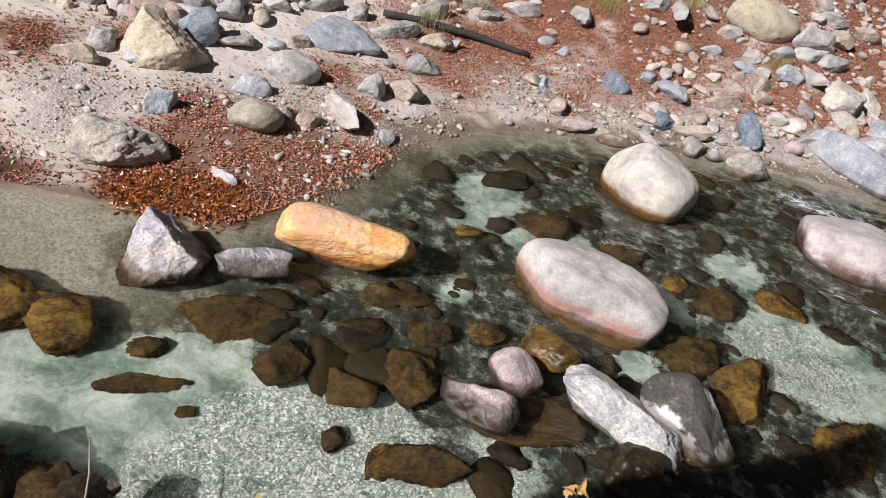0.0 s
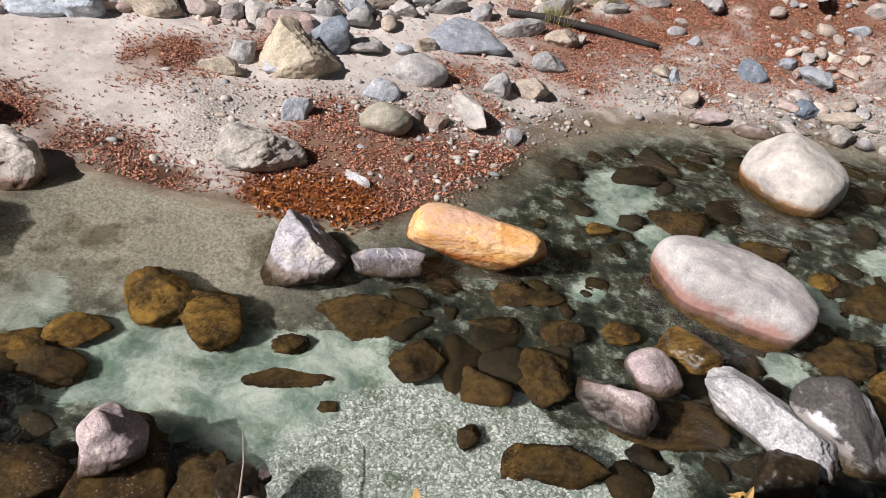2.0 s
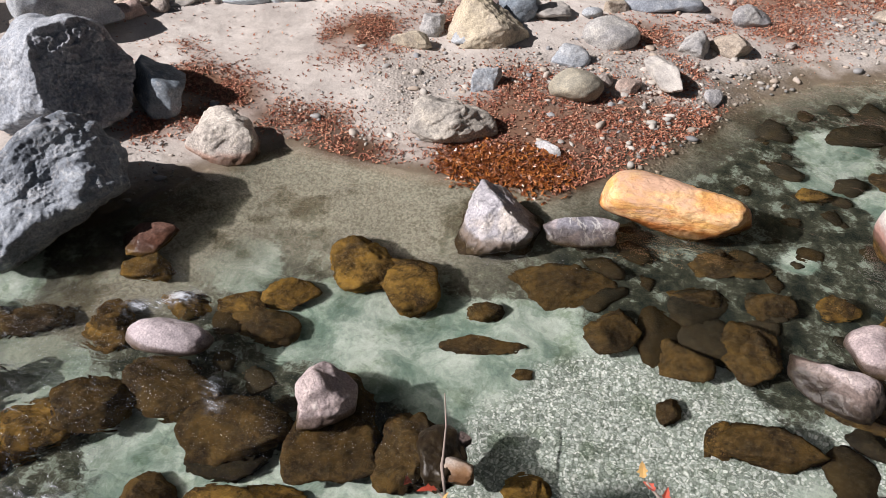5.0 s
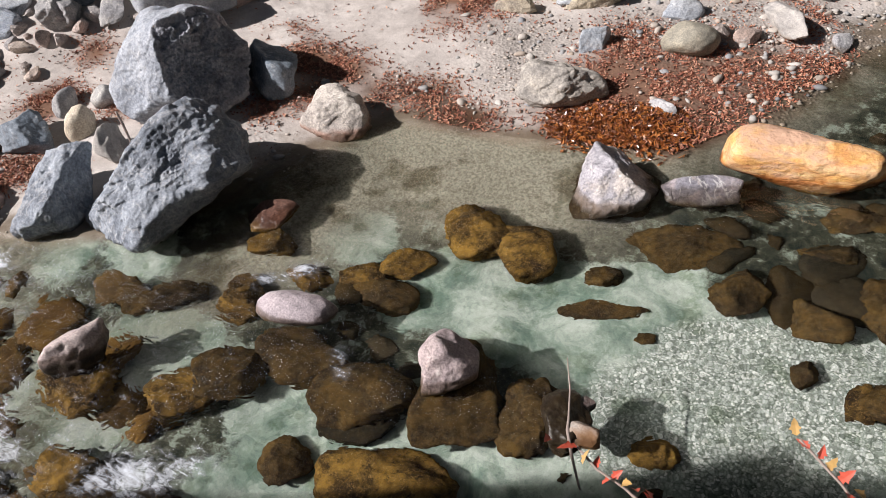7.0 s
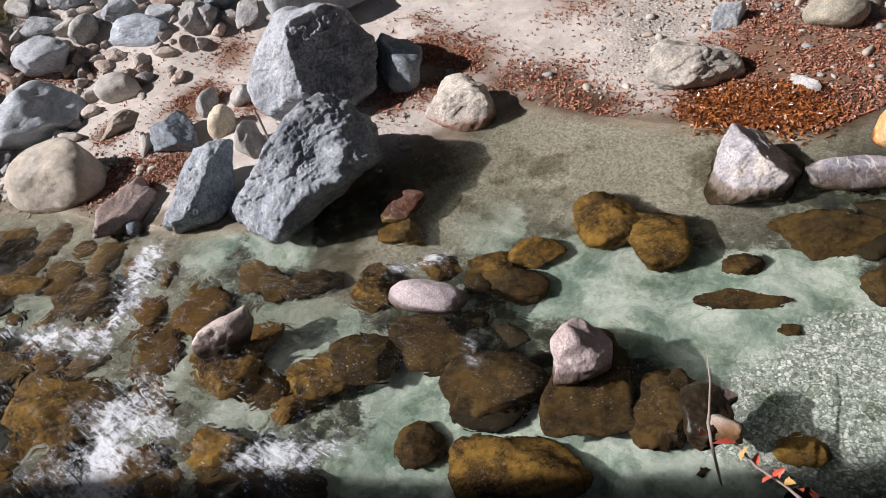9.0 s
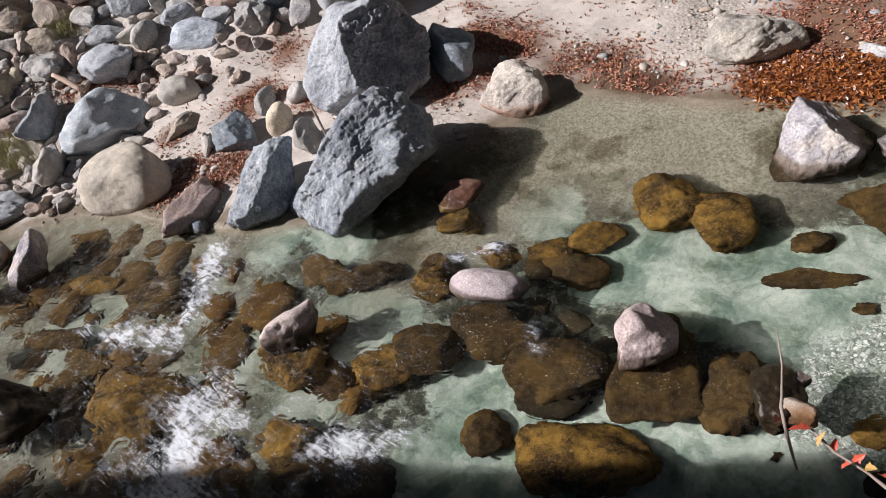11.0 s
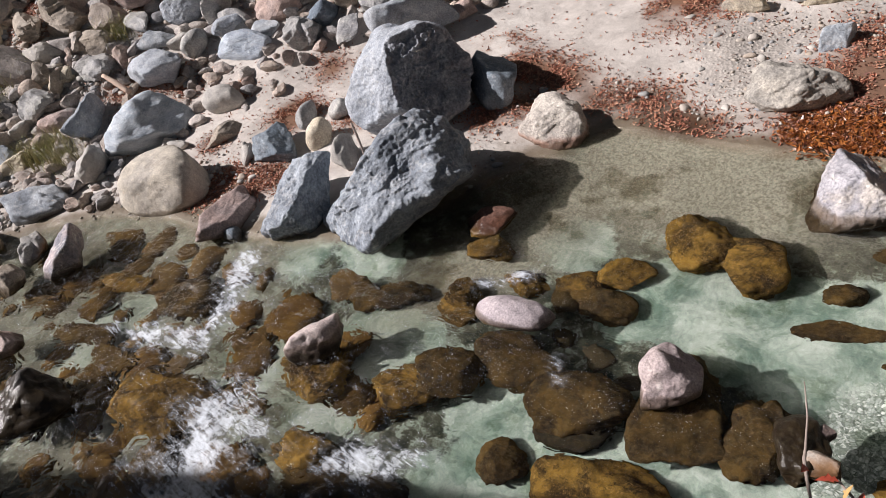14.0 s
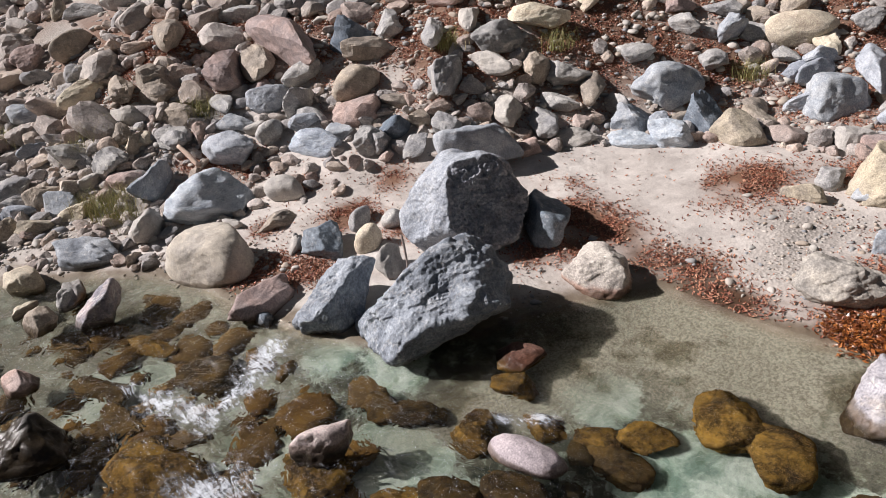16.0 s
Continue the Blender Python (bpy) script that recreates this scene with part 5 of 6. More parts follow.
rock("rock", "dark stone under the water", (-0.03, 4.80, -0.33), (0.26, 0.21, 0.14), (0, 0, 76), 119, "round", "algaedark")
rock("stone", "small golden stone under the water", (0.59, 5.57, -0.37), (0.20, 0.16, 0.13), (0, 0, 55), 120, "round", "gold")
rock("boulder", "golden brown stone under the water", (3.08, 5.78, -0.29), (0.47, 0.28, 0.22), (0, 0, 67), 121, "block", "gold")
rock("rock", "dark stone under the water", (2.65, 6.09, -0.31), (0.38, 0.26, 0.18), (0, 0, 45), 122, "round", "algaedark")
rock("rock", "golden stone under the water", (3.92, 7.51, -0.37), (0.31, 0.22, 0.13), (0, 0, 163), 123, "round", "gold")
rock("rock", "dark stone under the water", (1.08, 7.77, -0.30), (0.36, 0.26, 0.17), (0, 0, -159), 124, "round", "algaedark")
rock("stone", "small golden stone under the water", (0.22, 7.15, -0.25), (0.18, 0.13, 0.10), (0, 0, -143), 125, "round", "gold")
rock("boulder", "broad dark stone under the water", (1.02, 4.64, -0.34), (0.55, 0.29, 0.16), (0, 0, -176), 126, "block", "algaedark")
rock("rock", "dark stone under the water", (0.09, 4.67, -0.33), (0.26, 0.23, 0.15), (0, 0, 45), 127, "round", "algaedark")
rock("rock", "dark stone under the water", (-0.31, 5.71, -0.27), (0.35, 0.20, 0.12), (0, 0, -150), 128, "round", "algaedark")
rock("stone", "small golden stone under the water", (2.62, 7.37, -0.35), (0.19, 0.14, 0.11), (0, 0, 53), 129, "round", "gold")
rock("stone", "dark stone under the water", (-2.01, 4.24, -0.32), (0.15, 0.13, 0.09), (0, 0, -170), 130, "round", "algaedark")
rock("stone", "dark stone under the water", (0.09, 5.35, -0.33), (0.22, 0.14, 0.10), (0, 0, -150), 131, "round", "algaedark")
rock("stone", "dark stone under the water", (-0.51, 5.18, -0.29), (0.22, 0.13, 0.09), (0, 0, -153), 132, "round", "algaedark")
rock("rock", "dark stone under the water", (3.08, 7.15, -0.32), (0.34, 0.25, 0.17), (0, 0, 51), 133, "round", "algaedark")
rock("rock", "dark stone under the water", (2.01, 7.67, -0.34), (0.30, 0.18, 0.15), (0, 0, 33), 134, "round", "algaedark")
rock("boulder", "broad brown stone with yellow algae under the water", (-2.55, 1.83, -0.37), (0.50, 0.29, 0.20), (0, 0, -154), 135, "round", "gold")
rock("rock", "brown stone under the rapids", (-4.38, 1.71, -0.29), (0.32, 0.26, 0.18), (0, 0, -174), 136, "round", "gold")
rock("rock", "dark brown stone awash in the rapids", (-4.14, 2.03, -0.20), (0.29, 0.24, 0.16), (0, 0, -156), 137, "block", "algaedark")
rock("boulder", "dark brown stone awash in the stream", (-3.70, 2.43, -0.25), (0.47, 0.28, 0.21), (0, 0, -171), 138, "round", "algaedark")
rock("rock", "dark brown cracked stone awash in the stream", (-3.05, 2.30, -0.21), (0.41, 0.27, 0.17), (0, 0, -163), 139, "block", "algaedark")
rock("rock", "golden stone under the rapids", (-4.57, 0.84, -0.29), (0.34, 0.18, 0.17), (0, 0, -153), 140, "round", "gold")
rock("rock", "dark stone at the foot of the rapids", (-5.61, -0.02, -0.33), (0.34, 0.22, 0.16), (0, 0, 160), 141, "block", "algaedark")
rock("rock", "dark brown stone that splits the rapids", (-7.21, 1.28, -0.23), (0.39, 0.31, 0.21), (0, 0, -178), 142, "block", "algaedark")
rock("rock", "orange brown stone under the rapids", (-8.30, 1.01, -0.22), (0.40, 0.13, 0.14), (0, 0, -161), 143, "round", "gold")
rock("rock", "dark stone under the rapids", (-7.91, 0.36, -0.26), (0.43, 0.13, 0.17), (0, 0, -152), 144, "round", "algaedark")
rock("rock", "golden stone under the water", (-4.67, 2.71, -0.27), (0.30, 0.22, 0.15), (0, 0, 146), 145, "round", "gold")
rock("rock", "red-brown stone under the water", (-4.26, 3.15, -0.27), (0.22, 0.14, 0.12), (0, 0, -161), 146, "round", "rust")
rock("rock", "brown stone under the water", (-3.86, 3.40, -0.29), (0.23, 0.15, 0.10), (0, 0, -163), 147, "round", "gold")
rock("rock", "brown stone under the water", (-3.58, 3.67, -0.30), (0.25, 0.17, 0.11), (0, 0, -164), 148, "round", "gold")
rock("rock", "golden stone beneath the red rock", (-4.84, 3.32, -0.20), (0.24, 0.21, 0.16), (0, 0, 160), 149, "round", "gold")
rock("rock", "dark stone under the water", (-5.28, 2.43, -0.23), (0.36, 0.17, 0.14), (0, 0, -160), 150, "round", "algaedark")
rock("rock", "dark stone under the water", (-3.55, 3.29, -0.31), (0.30, 0.19, 0.12), (0, 0, -176), 151, "round", "algaedark")
rock("stone", "dark brown stone under the water", (-3.29, 1.65, -0.38), (0.20, 0.18, 0.12), (0, 0, 174), 152, "round", "algaedark")
rock("rock", "broken dark wet rock with a twig lodged against it", (-1.61, 2.65, -0.00), (0.26, 0.19, 0.15), (0, 0, 105), 153, "rough", "dark")
rock("stone", "pale broken slab on a dark wet rock", (-1.48, 2.58, 0.03), (0.12, 0.09, 0.07), (35, 3, 18), 154, "block", "palegrey")
rock("stone", "pinkish broken chip on a dark wet rock", (-1.56, 2.81, 0.02), (0.08, 0.06, 0.05), (32, -20, 50), 155, "block", "pinkgrey")
rock("stone", "small pinkish chip on a dark wet rock", (-1.67, 2.73, 0.01), (0.06, 0.05, 0.04), (36, 11, 10), 156, "block", "pinkgrey")
rock("rock", "dark stone under the water", (-1.92, 2.72, -0.31), (0.34, 0.23, 0.15), (0, 0, 106), 157, "round", "algaedark")
rock("rock", "dark stone under the rapids", (-4.25, 0.67, -0.34), (0.33, 0.19, 0.14), (0, 0, -155), 158, "round", "algaedark")
rock("rock", "dark stone under the rapids", (-7.30, 0.37, -0.33), (0.37, 0.18, 0.12), (0, 0, -163), 159, "round", "algaedark")
rock("rock", "dark stone under the rapids", (-5.50, 2.26, -0.23), (0.25, 0.17, 0.11), (0, 0, -172), 160, "round", "algaedark")
rock("stone", "yellow algae-covered stone under the water", (-1.09, 2.84, -0.37), (0.18, 0.13, 0.08), (0, 0, -147), 161, "round", "gold")
rock("boulder", "smooth tan-grey rounded boulder at the water's edge", (-9.27, 2.21, 0.15), (0.60, 0.43, 0.43), (0, 0, 27), 162, "boxy", "tanround")
rock("boulder", "pale blue-grey boulder with fine ridges", (-10.83, 2.86, 0.30), (0.68, 0.54, 0.44), (0, 0, -89), 163, "block", "bluepale")
rock("boulder", "blue-grey angular stone on the bank", (-12.12, 2.43, 0.37), (0.47, 0.16, 0.32), (0, 0, 123), 164, "block", "bluegrey")
rock("boulder", "grey blocky stone on the bank", (-11.83, 3.67, 0.59), (0.51, 0.36, 0.36), (0, 0, -156), 165, "block", "slategrey")
rock("rock", "flat blue-grey stone on the bank", (-12.42, 4.02, 0.89), (0.45, 0.14, 0.17), (0, 0, -145), 166, "block", "bluegrey")
rock("rock", "round grey stone on the bank", (-11.67, 4.33, 0.76), (0.28, 0.20, 0.22), (0, 0, 118), 167, "round", "grey")
rock("boulder", "long pale blue-grey stone on the sand", (-10.75, 4.65, 0.67), (0.50, 0.17, 0.23), (0, 0, -161), 168, "block", "bluepale")
rock("rock", "rounded pale stone on the sand", (-10.22, 3.77, 0.33), (0.34, 0.20, 0.22), (0, 0, -152), 169, "round", "palegrey")
rock("rock", "flat brownish stone on the sand", (-9.55, 3.32, 0.21), (0.34, 0.17, 0.11), (0, 0, -80), 170, "block", "brown")
rock("rock", "dark blue-grey angular stone", (-8.36, 3.32, 0.23), (0.39, 0.28, 0.25), (0, 0, 151), 171, "block", "slate")
rock("stone", "narrow pale upright stone", (-8.68, 3.10, 0.17), (0.08, 0.18, 0.11), (63, 26, 56), 172, "block", "palegrey")
rock("rock", "cream rounded stone wedged in the gap", (-7.97, 3.76, 0.23), (0.16, 0.23, 0.17), (63, 23, 51), 173, "round", "cream")
rock("rock", "small grey stone on the bank", (-8.59, 4.03, 0.24), (0.24, 0.12, 0.16), (0, 0, 121), 174, "round", "grey")
rock("stone", "small grey stone on the bank", (-8.21, 4.30, 0.25), (0.19, 0.14, 0.15), (0, 0, 128), 175, "round", "grey")
rock("rock", "pale upright stone beside the big boulder", (-7.30, 3.62, 0.21), (0.17, 0.24, 0.18), (63, 13, 54), 176, "block", "palegrey")
rock("boulder", "reddish brown flat-topped rock at the waterline", (-7.88, 2.28, 0.08), (0.52, 0.26, 0.20), (0, 0, -80), 177, "block", "pinkbrown")
rock("stone", "small dark stone at the waterline", (-7.57, 2.12, 0.01), (0.13, 0.10, 0.09), (0, 0, 178), 178, "block", "slate")
rock("rock", "pale angular stone on the bank", (-10.92, 1.91, 0.21), (0.40, 0.19, 0.25), (0, 0, 141), 179, "block", "palegrey")
rock("rock", "blue-grey stone near the water", (-10.88, 1.13, 0.11), (0.36, 0.15, 0.19), (0, 0, -140), 180, "block", "bluegrey")
rock("rock", "dark wedge-shaped stone with a white streak at the water", (-9.20, 0.75, 0.10), (0.22, 0.42, 0.26), (61, 30, 69), 181, "block", "greywhite")
rock("rock", "grey stone at the waterline", (-9.95, 0.58, 0.05), (0.28, 0.13, 0.17), (0, 0, 149), 182, "block", "grey")
rock("rock", "brown angular stone on the bank", (-13.22, 2.67, 0.77), (0.29, 0.09, 0.19), (0, 0, 129), 183, "block", "brown")
rock("rock", "brown angular stone on the bank", (-13.30, 3.43, 1.01), (0.39, 0.13, 0.20), (0, 0, -149), 184, "block", "brown")
rock("rock", "plain grey stone on the bank", (-12.83, 3.17, 0.76), (0.38, 0.23, 0.20), (0, 0, -172), 185, "block", "grey")
rock("rock", "brown block of stone", (-14.09, 3.50, 1.36), (0.37, 0.34, 0.29), (0, 0, -166), 186, "block", "brown")
rock("boulder", "plain grey stone on the bank", (-12.97, 4.12, 1.08), (0.54, 0.19, 0.15), (0, 0, 168), 187, "block", "grey")
rock("rock", "plain grey stone on the bank", (-11.31, 4.87, 0.89), (0.37, 0.15, 0.20), (0, 0, -160), 188, "block", "grey")
rock("rock", "grey stone on the sand", (-9.91, 5.22, 0.70), (0.34, 0.21, 0.19), (0, 0, 144), 189, "block", "grey")
rock("rock", "blue-grey angular stone on the bank", (-12.41, 4.57, 1.06), (0.35, 0.11, 0.20), (0, 0, -153), 190, "block", "bluegrey")
rock("stone", "small pale stone on the bank", (-10.10, 2.83, 0.17), (0.20, 0.09, 0.09), (0, 0, -165), 191, "block", "palegrey")
rock("boulder", "pale cream stone on the rock bank", (-15.30, 2.56, 1.32), (0.60, 0.19, 0.25), (0, 0, -68), 192, "block", "cream")
rock("rock", "brown upright stone on the bank", (-14.27, 3.43, 1.43), (0.30, 0.38, 0.27), (77, 31, 68), 193, "block", "brown")
rock("boulder", "brown block on the bank", (-13.55, 4.56, 1.49), (0.75, 0.39, 0.34), (0, 0, 156), 194, "block", "pinkbrown")
rock("rock", "dark grey block on the bank", (-12.34, 4.68, 1.10), (0.40, 0.28, 0.26), (0, 0, -81), 195, "block", "slategrey")
rock("boulder", "large reddish brown boulder on the bank", (-13.24, 5.59, 1.79), (1.33, 0.33, 0.45), (0, 0, 178), 196, "block", "pinkbrown")
rock("boulder", "brown stone on the bank", (-13.29, 5.06, 1.55), (0.75, 0.31, 0.28), (0, 0, 154), 197, "block", "brown")
rock("rock", "dark grey boulder on the bank", (-12.29, 6.47, 1.83), (0.45, 0.41, 0.36), (0, 0, 166), 198, "block", "slate")
rock("boulder", "grey-brown rounded stone on the bank", (-11.21, 5.74, 1.27), (0.45, 0.35, 0.31), (0, 0, -83), 199, "round", "brown")
rock("rock", "grey stone on the bank", (-12.30, 5.40, 1.39), (0.40, 0.31, 0.22), (0, 0, -105), 200, "block", "grey")
rock("rock", "dark grey stone on the bank", (-11.30, 4.85, 0.87), (0.31, 0.23, 0.16), (0, 0, -123), 201, "block", "slategrey")
rock("rock", "grey stone at the edge of the sand", (-9.95, 5.19, 0.72), (0.31, 0.24, 0.22), (0, 0, 106), 202, "block", "grey")
rock("stone", "brown angular stone on the bank", (-9.68, 5.88, 0.89), (0.20, 0.17, 0.15), (0, 0, -167), 203, "block", "brown")
rock("boulder", "large cream boulder high on the bank", (-9.90, 8.64, 1.85), (0.52, 0.31, 0.25), (0, 0, -125), 204, "block", "cream")
rock("boulder", "large smooth tan boulder high on the bank", (-6.91, 11.45, 1.29), (0.56, 0.35, 0.29), (0, 0, -139), 205, "round", "cream")
rock("boulder", "blue-grey flat-faced boulder with leaves on it", (-7.71, 9.28, 0.81), (0.52, 0.43, 0.39), (0, 0, 93), 206, "block", "bluegrey")
rock("boulder", "blue-grey boulder above the sand", (-5.66, 10.28, 0.65), (0.48, 0.44, 0.37), (0, 0, 81), 207, "block", "bluegrey")
rock("boulder", "dark grey boulder on the bank", (-5.63, 11.26, 0.90), (0.90, 0.26, 0.23), (0, 0, 118), 208, "block", "slategrey")
rock("boulder", "pale flat stone on the bank", (-9.65, 7.33, 1.41), (0.49, 0.16, 0.19), (0, 0, -166), 209, "block", "palegrey")
rock("boulder", "grey upright stone on the bank", (-9.93, 6.63, 1.38), (0.66, 0.28, 0.30), (0, 0, 134), 210, "block", "grey")
rock("rock", "pale grey stone above the sand", (-8.91, 7.02, 0.85), (0.43, 0.24, 0.21), (0, 0, 144), 211, "block", "palegrey")
rock("rock", "grey stone on the bank", (-8.88, 8.28, 1.11), (0.39, 0.32, 0.24), (0, 0, -107), 212, "block", "grey")
rock("rock", "grey stone above the sand", (-8.11, 8.44, 0.66), (0.34, 0.11, 0.20), (0, 0, 178), 213, "block", "grey")
rock("rock", "orange-brown stone at the edge of the sand", (-6.83, 9.27, 0.46), (0.22, 0.14, 0.11), (0, 0, -154), 214, "block", "rustorange")
rock("rock", "pale grey stone on the sand", (-8.04, 7.54, 0.43), (0.37, 0.21, 0.14), (0, 0, -114), 215, "block", "palegrey")
rock("rock", "pale blue-grey flat stone on the sand", (-7.39, 8.04, 0.39), (0.40, 0.21, 0.14), (0, 0, -156), 216, "block", "bluepale")
rock("rock", "flat pinkish brown stone on the sand", (-5.72, 9.20, 0.41), (0.28, 0.26, 0.15), (0, 0, -158), 217, "block", "brownpink")
rock("rock", "dark grey stone on the bank", (-8.07, 11.09, 1.57), (0.35, 0.17, 0.18), (0, 0, -174), 218, "block", "grey")
rock("rock", "grey stone on the bank", (-8.27, 10.42, 1.45), (0.31, 0.21, 0.21), (0, 0, 171), 219, "block", "grey")
rock("rock", "grey stone on the bank", (-8.66, 7.78, 0.82), (0.41, 0.16, 0.15), (0, 0, -166), 220, "block", "grey")
rock("boulder", "rounded brown stone on the bank", (-17.30, 2.97, 1.91), (0.56, 0.18, 0.31), (0, 0, -61), 221, "round", "brown")
rock("boulder", "brown angular stone on the bank", (-17.93, 2.17, 1.71), (0.49, 0.31, 0.30), (0, 0, 151), 222, "block", "pinkbrown")
rock("rock", "plain grey stone on the bank", (-16.06, 2.72, 1.56), (0.31, 0.29, 0.24), (0, 0, 143), 223, "block", "grey")
rock("rock", "plain grey stone on the bank", (-17.14, 2.14, 1.51), (0.40, 0.13, 0.18), (0, 0, -134), 224, "block", "grey")
rock("rock", "blue-grey angular stone on the bank", (-16.01, 1.57, 1.09), (0.39, 0.23, 0.22), (0, 0, -140), 225, "block", "bluegrey")
rock("boulder", "plain grey stone on the bank", (-18.42, 3.61, 2.40), (0.48, 0.14, 0.20), (0, 0, -129), 226, "block", "grey")
rock("rock", "tan angular stone on the bank", (-19.14, 3.27, 2.45), (0.18, 0.29, 0.19), (84, 10, 78), 227, "block", "tan")
rock("rock", "plain grey stone on the bank", (-11.82, 6.98, 1.90), (0.33, 0.28, 0.25), (0, 0, -175), 228, "block", "grey")
rock("boulder", "plain grey stone on the bank", (-10.94, 7.23, 1.82), (0.90, 0.18, 0.19), (0, 0, 141), 229, "block", "grey")
rock("boulder", "pale angular stone on the bank", (-10.57, 7.77, 1.97), (0.64, 0.19, 0.16), (0, 0, 142), 230, "block", "palegrey")
rock("boulder", "plain grey stone on the bank", (-9.90, 7.75, 1.68), (0.47, 0.27, 0.25), (0, 0, -95), 231, "block", "grey")
rock("rock", "plain grey stone on the bank", (-8.51, 9.38, 1.20), (0.37, 0.22, 0.15), (0, 0, -138), 232, "block", "grey")
rock("rock", "plain grey stone on the bank", (-8.53, 7.34, 0.63), (0.40, 0.23, 0.20), (0, 0, 139), 233, "block", "grey")
rock("boulder", "brown angular stone on the bank", (-8.50, 8.43, 0.89), (0.66, 0.19, 0.17), (0, 0, 133), 234, "block", "brown")
rock("rock", "plain grey stone on the bank", (-7.58, 10.16, 0.98), (0.28, 0.21, 0.19), (0, 0, 177), 235, "block", "grey")
rock("rock", "dark grey leaning slab", (-6.17, 10.78, 0.83), (0.41, 0.14, 0.22), (0, 0, 76), 236, "block", "slategrey")
rock("rock", "plain grey stone on the bank", (-6.20, 12.13, 1.33), (0.29, 0.24, 0.18), (0, 0, -111), 237, "block", "grey")
rock("rock", "pale angular stone on the bank", (-13.94, 2.82, 1.06), (0.36, 0.14, 0.17), (0, 0, -140), 238, "block", "palegrey")
rock("rock", "blue-grey angular stone on the bank", (-14.96, 1.36, 0.71), (0.32, 0.12, 0.13), (0, 0, -67), 239, "block", "bluegrey")
rock("rock", "cream angular stone on the bank", (-13.26, 2.74, 0.79), (0.25, 0.15, 0.13), (0, 0, -66), 240, "block", "cream")
rock("rock", "plain grey stone on the bank", (-12.89, 3.17, 0.78), (0.32, 0.25, 0.18), (0, 0, -111), 241, "block", "grey")
rock("rock", "plain grey stone on the bank", (-13.16, 2.14, 0.61), (0.34, 0.28, 0.24), (0, 0, 172), 242, "block", "grey")
rock("rock", "pale cream stone near the water", (-10.95, 0.22, 0.07), (0.39, 0.23, 0.20), (0, 0, 178), 243, "block", "cream")
rock("rock", "pale grey stone at the waterline", (-10.01, 0.62, 0.05), (0.30, 0.16, 0.16), (0, 0, 165), 244, "block", "palegrey")
rock("rock", "brown stone at the waterline", (-9.59, 0.16, 0.04), (0.24, 0.22, 0.21), (0, 0, 143), 245, "block", "brown")
rock("rock", "reddish brown wet stone in the rapids", (-8.42, -0.28, 0.02), (0.25, 0.17, 0.16), (0, 0, -168), 246, "block", "pinkbrown")
rock("rock", "dark grey stone on the bank", (-13.27, 0.62, 0.23), (0.30, 0.20, 0.17), (0, 0, -114), 247, "block", "slategrey")
rock("rock", "small cream slab at the waterline", (-10.16, 0.09, 0.02), (0.22, 0.09, 0.09), (0, 0, -52), 248, "block", "cream")
rock("boulder", "blue-grey rough stone near the water", (-10.93, 1.03, 0.12), (0.46, 0.24, 0.23), (0, 0, -131), 249, "block", "bluegrey")
rock("rock", "brown angular stone on the bank", (-10.31, 5.92, 1.06), (0.25, 0.16, 0.14), (0, 0, -155), 250, "block", "brown")
rock("rock", "plain grey stone on the bank", (-14.77, 5.48, 2.15), (0.44, 0.14, 0.19), (0, 0, -145), 251, "block", "grey")
rock("boulder", "brown angular stone on the bank", (-15.31, 4.30, 2.04), (0.92, 0.28, 0.25), (0, 0, 159), 252, "block", "brown")
rock("boulder", "brown angular stone on the bank", (-14.77, 3.04, 1.41), (0.80, 0.22, 0.20), (0, 0, 163), 253, "block", "brown")
rock("rock", "plain grey stone on the bank", (-7.46, 11.00, 1.25), (0.26, 0.17, 0.17), (0, 0, 168), 254, "block", "grey")
rock("rock", "brown angular stone on the bank", (-7.59, 11.35, 1.44), (0.23, 0.14, 0.16), (0, 0, 164), 255, "block", "brown")

# ---- smaller stones on the bank, alike ones sharing meshes ----
def joined(name, verts, faces, material, label, category, smooth=True):
    mesh = bpy.data.meshes.new(name)
    mesh.from_pydata(verts, [], faces)
    mesh.polygons.foreach_set("use_smooth", [smooth] * len(mesh.polygons))
    mesh.materials.append(material)
    return tagged(new(name, mesh), label, category, kind="stuff")


rng = np.random.RandomState(7)
PLACED = [(o.location.x, o.location.y, max(o.dimensions) / 2) for o in scene.objects if o.type == "MESH" and o.name.split(".")[0] in ("boulder", "rock", "stone")]
PX = np.array(PLACED)


def clear_of(x, y, r, share=0.75):
    return not (np.hypot(PX[:, 0] - x, PX[:, 1] - y) < (PX[:, 2] + r) * share).any()


kinds = [("grey", "block"), ("bluegrey", "block"), ("brown", "block"), ("palegrey", "block"), ("slategrey", "block"), ("pinkbrown", "block"), ("grey", "round"), ("brown", "round"), ("tan", "block"), ("bluepale", "block"), ("cream", "block"), ("slate", "block")]
models = []
for n, (stone, style) in enumerate(kinds):
    p = rock_points(style, 300 + n, 4, (0.3, 0.3, 0.3)) / 0.3
    mesh = bpy.data.meshes.new("stone")
    mesh.from_pydata(p.tolist(), [], BALLS[4][1])
    mesh.materials.append(ROCKS[stone])
    models.append((mesh, stone))
LOOK = {"grey": "grey", "bluegrey": "blue-grey", "brown": "brown", "palegrey": "pale grey", "slategrey": "dark grey", "pinkbrown": "reddish brown", "tan": "tan", "bluepale": "pale blue-grey", "cream": "cream", "slate": "dark blue-grey"}
MIX = np.array([6, 3, 6, 3, 3, 4, 0.8, 1.2, 1.6, 1.2, 0.8, 1.5])
MIX = MIX / MIX.sum()
made = 0
rubble_v, rubble_f, base = [], [], 0
